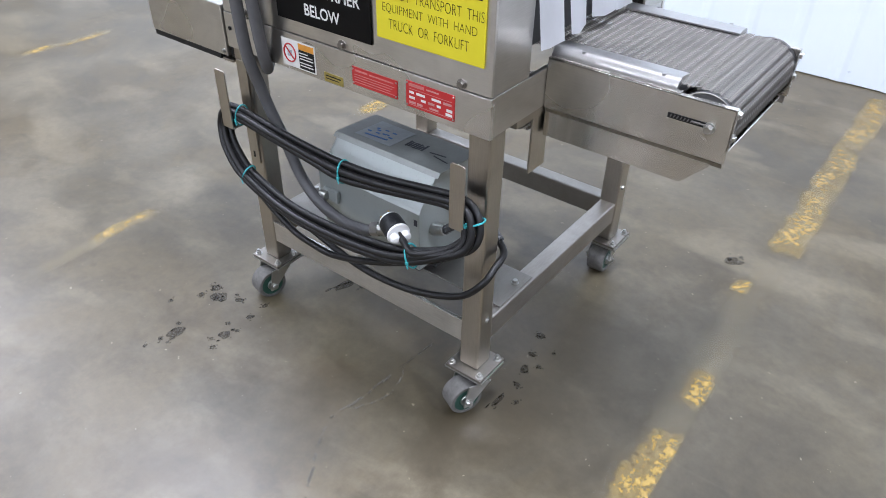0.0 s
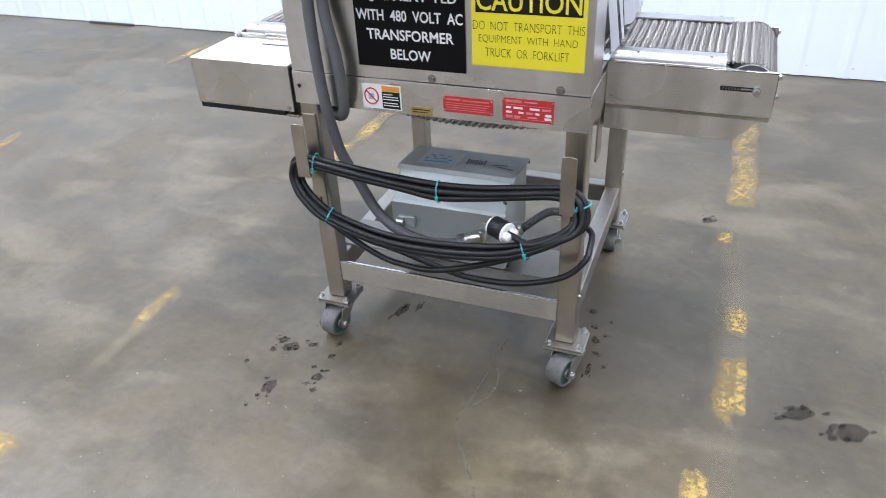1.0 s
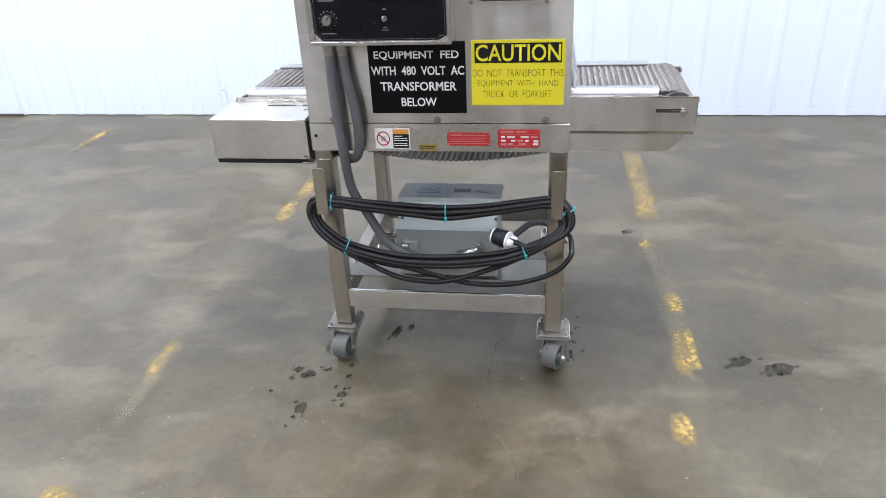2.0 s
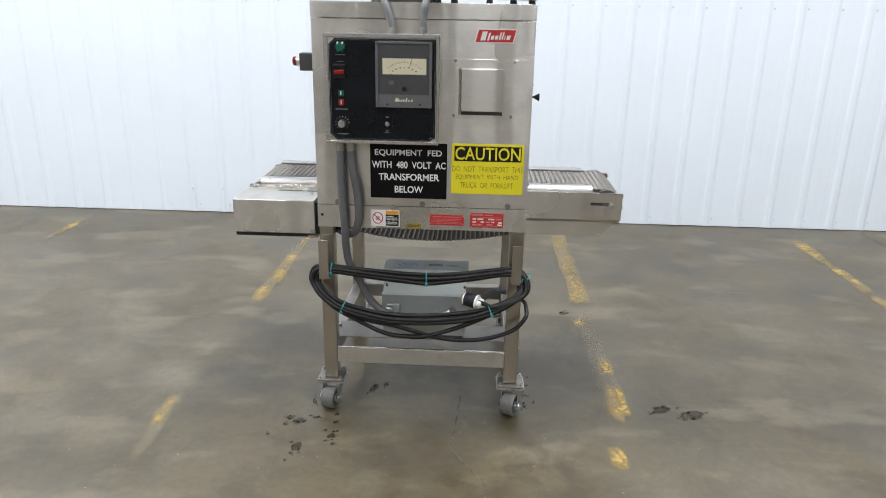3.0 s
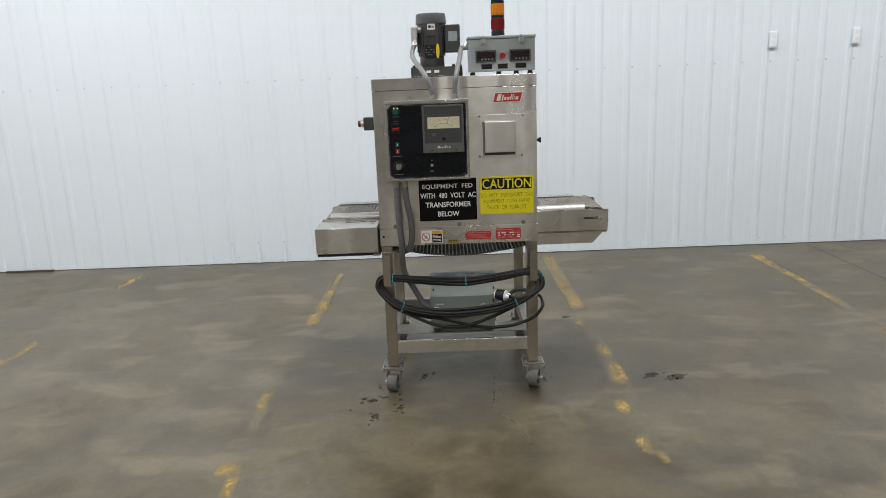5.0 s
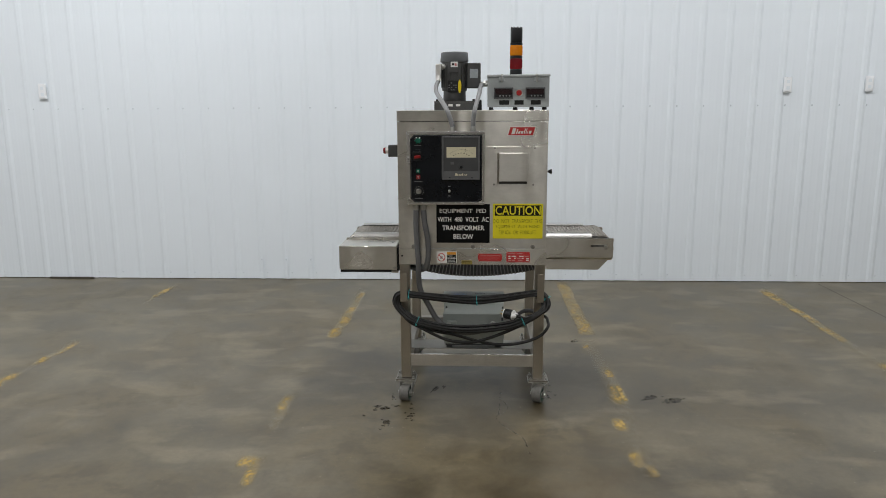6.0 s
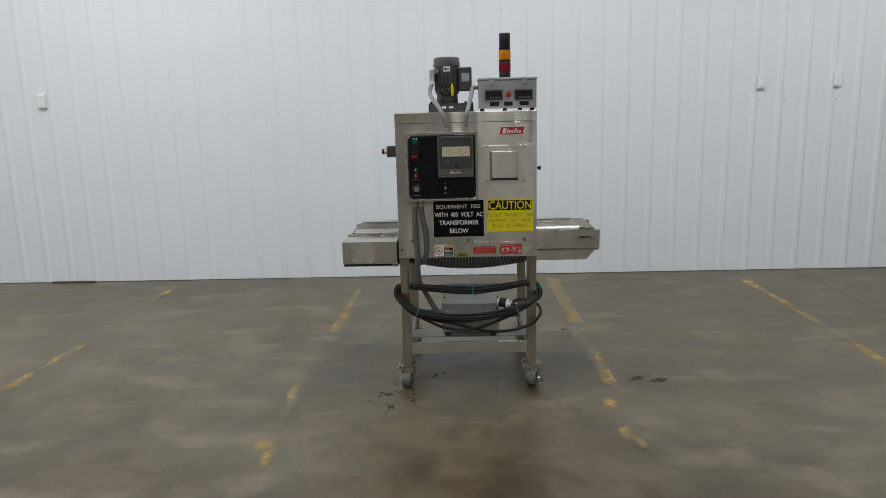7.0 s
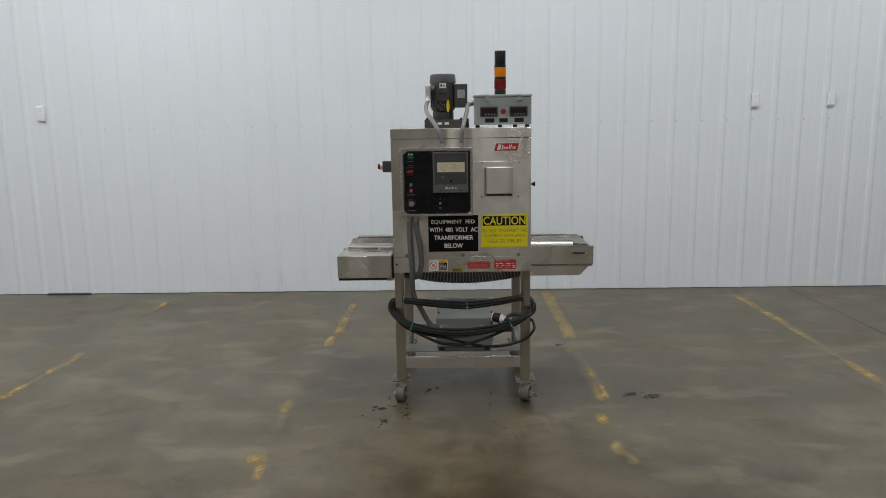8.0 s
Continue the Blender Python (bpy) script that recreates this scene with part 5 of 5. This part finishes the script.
for k in range(7):
    box(0.018 + 0.008 * k, 0.024 + 0.008 * k, -0.020 + 0.004 * (k % 3), 0.014 - 0.003 * (k % 2), 0.0007, 0.0011, bm=bm, turn=tilt @ pose(0, 0, 0, 0, 0, 4 - 3 * (k % 3)))
box(0.090, 0.135, -0.022, -0.017, 0.0007, 0.0011, bm=bm, turn=tilt @ pose(0, 0, 0, 0, 0, 8))
box(0.110, 0.160, 0.006, 0.010, 0.0007, 0.0011, bm=bm, turn=tilt @ pose(0, 0, 0, 0, 0, -12))
part("scribble", bm, DARK_MARK, trafo)
for x in (T0 + 0.018, T1 - 0.008):
    part("slope_screw", rod((x, 0.068, 0.500), (x, 0.060, 0.507), 0.005, 0.004, 12), MOTOR, trafo)
for x, z in ((-0.105, 0.418),):
    k = part("knockout_box", box(x - 0.028, x + 0.022, 0.030, 0.0422, z - 0.018, z + 0.018, 0.004), ENAMEL, trafo)
    part("knockout_plug", rod((x - 0.030, 0.026, z), (x - 0.008, 0.026, z), 0.012, seg=14, bevel=0.002), ZINC, k)
bm = rod((0.080, 0.020, 0.403), (0.112, 0.026, 0.414), 0.017, seg=14, bevel=0.003)
rod((0.110, 0.024, 0.414), (0.114, 0.0424, 0.414), 0.019, seg=14, bevel=0.002, bm=bm)
part("conduit_elbow", bm, ZINC, trafo, smooth=True)
part("front_mark", box(0.158, 0.168, 0.0418, 0.0424, 0.435, 0.452), DARK_MARK, trafo)
for x in (T0 + 0.03, T1 - 0.03):
    part("foot", prism(((0.125, 0.2583), (0.255, 0.2583), (0.255, 0.2625), (0.215, 0.3018), (0.165, 0.3018), (0.125, 0.2625)), x - 0.016, x + 0.016, "x"), MOTOR, trafo)
part("base_pan", box(T0 + 0.012, T1 - 0.012, 0.056, 0.255, 0.292, 0.3018), MOTOR, trafo)
part("side_gland", rod((T1 - 0.002, 0.10, 0.402), (T1 + 0.034, 0.10, 0.414), 0.018, 0.015, 12, 0.002), ZINC, trafo)

# ---- power cable coiled over the hooks ----
cable = thing("power_cable", (0, -0.04, 0.5), "coiled black power cable with plug hung over two hooks", "cable")
RAD = 0.0082
SHAPE = ((-0.394, -0.036, 0.566), (-0.378, -0.034, 0.594), (-0.330, -0.030, 0.598), (-0.210, -0.036, 0.586), (-0.080, -0.040, 0.575), (0.025, -0.040, 0.571), (0.130, -0.036, 0.578), (0.240, -0.030, 0.592), (0.325, -0.028, 0.606),
         (0.368, -0.032, 0.598), (0.385, -0.046, 0.560), (0.376, -0.064, 0.530), (0.332, -0.080, 0.505), (0.262, -0.090, 0.474), (0.180, -0.092, 0.447), (0.025, -0.092, 0.428), (-0.135, -0.088, 0.432), (-0.286, -0.072, 0.464), (-0.356, -0.058, 0.504), (-0.390, -0.044, 0.540))


def strand(offset_up, offset_side, sway, seed):
    pts = []
    for i, (x, y, z) in enumerate(SHAPE):
        low = max(0.0, min(1.0, (0.53 - z) / 0.1))
        spread = 1.0 + 0.12 * math.sin(i * 1.7 + seed)
        cx, cz = (0.0, 0.505)
        out = Vector((x - cx, 0, (z - cz) * 3)).normalized()
        w = 0.0035 * noise.noise((i * 0.8, seed * 2.3, 0))
        pts.append(Vector((x, y, z)) + out * (offset_up * spread + w) + Vector((0, offset_side * spread, 0)) + Vector((0, 0, sway * low)))
    return part("cable_turn", tube(glide(pts, 7, True), RAD, 10, True), CABLE, cable, smooth=True)


for i, (u, s, w) in enumerate(((0.000, 0.000, 0.0), (0.0165, 0.004, 0.002), (-0.0165, 0.002, 0.001), (0.008, -0.0145, 0.0), (-0.009, -0.0145, -0.003))):
    strand(u, s, w, i + 1)
low_loop = [(-0.392, -0.037, 0.556), (-0.376, -0.047, 0.518), (-0.335, -0.055, 0.462), (-0.254, -0.074, 0.422), (-0.136, -0.086, 0.370), (-0.050, -0.090, 0.358), (0.024, -0.092, 0.362), (0.140, -0.092, 0.400), (0.262, -0.088, 0.455), (0.350, -0.066, 0.500), (0.385, -0.052, 0.545)]
part("cable_turn", tube(glide(low_loop, 8), RAD, 10), CABLE, cable, smooth=True)
tail = [(-0.345, -0.053, 0.475), (-0.290, -0.064, 0.440), (-0.180, -0.072, 0.408), (-0.096, -0.074, 0.394), (0.064, -0.072, 0.350), (0.170, -0.064, 0.338), (0.264, -0.052, 0.345), (0.355, -0.036, 0.374), (0.400, -0.020, 0.420), (0.404, 0.020, 0.442), (0.397, 0.064, 0.452), (0.365, 0.092, 0.458)]
part("cable_turn", tube(glide(tail, 8), RAD, 10), CABLE, cable, smooth=True)
grip = part("strain_grip", tube(glide([(0.368, 0.091, 0.458), (0.325, 0.106, 0.473), (0.280, 0.110, 0.470), (0.245, 0.106, 0.447), (0.205, 0.100, 0.410)], 14), RAD * 1.25, 10, ripple=0.12), GAUGE, cable, "braided grey strain relief grip")


def tie(at, along, r, up):
    """A teal cable tie round the bundle with its cut tail."""
    at, along = Vector(at), Vector(along).normalized()
    side = along.cross(Vector((0, 1, 0))).normalized()
    ring = [at + side * (r * math.cos(a)) + Vector((0, 1, 0)) * (0.72 * r * math.sin(a)) for a in [2 * math.pi * k / 20 for k in range(20)]]
    t = part("cable_tie", tube(ring, 0.0021, 6, True), TEAL, cable, "teal cable tie")
    head = at + Vector((0, -0.72 * r, 0)) - side * (r * 0.3)
    part("tie_head", box(-0.004, 0.004, -0.003, 0.003, -0.004, 0.004, 0.001, turn=Matrix.Translation(head)), TEAL, t)
    part("tie_tail", tube([head, head + Vector((0.002, -0.003, up * 0.006)), head + Vector((0.005, -0.003, up * 0.011))], 0.0016, 5), TEAL, t)


tie((-0.331, -0.034, 0.597), (1, 0, -0.1), 0.0275, -1)
tie((0.025, -0.043, 0.571), (1, 0, 0.05), 0.0285, -1)
tie((-0.286, -0.074, 0.464), (1, 0, -0.45), 0.0275, -1)
tie((0.265, -0.094, 0.477), (1, 0, 0.4), 0.0275, -1)
tie((0.382, -0.038, 0.584), (0.42, -0.25, -1), 0.0270, 1)

PC, PD = Vector((0.203, -0.072, 0.503)), Vector((0.89, -0.44, -0.07)).normalized()
plug = part("plug", rod(PC - PD * 0.034, PC + PD * 0.010, 0.0262, 0.0272, 28, 0.003), BLACK, cable, "black and white locking plug", smooth=True)
part("plug_face", rod(PC - PD * 0.039, PC - PD * 0.0335, 0.0235, seg=24), WHITE, plug)
PS = PD.cross(Vector((0, 0, 1))).normalized()
PU = PS.cross(PD)
for a in (0, 2.09, 4.19):
    c = PC - PD * 0.038 + PS * (0.012 * math.cos(a)) + PU * (0.012 * math.sin(a))
    part("prong", rod(c, c - PD * 0.020, 0.0032, 0.0026, 6), BRASS, plug)
part("plug_collar", rod(PC + PD * 0.0102, PC + PD * 0.016, 0.0268, 0.0262, 24, 0.001), WHITE, plug)
for k in (-1, 1):
    c = PC + PD * 0.016 + PS * (0.0125 * k)
    part("cord_clamp", rod(c, c + PD * 0.018, 0.0125, 0.0095, 16, 0.004), WHITE, plug, smooth=True)
lead = [PC + PD * 0.016, PC + PD * 0.045, (0.272, -0.104, 0.494), (0.314, -0.094, 0.506), (0.354, -0.074, 0.528), (0.382, -0.058, 0.558)]
part("cable_turn", tube(glide(lead, 8), RAD, 10), CABLE, cable, smooth=True)
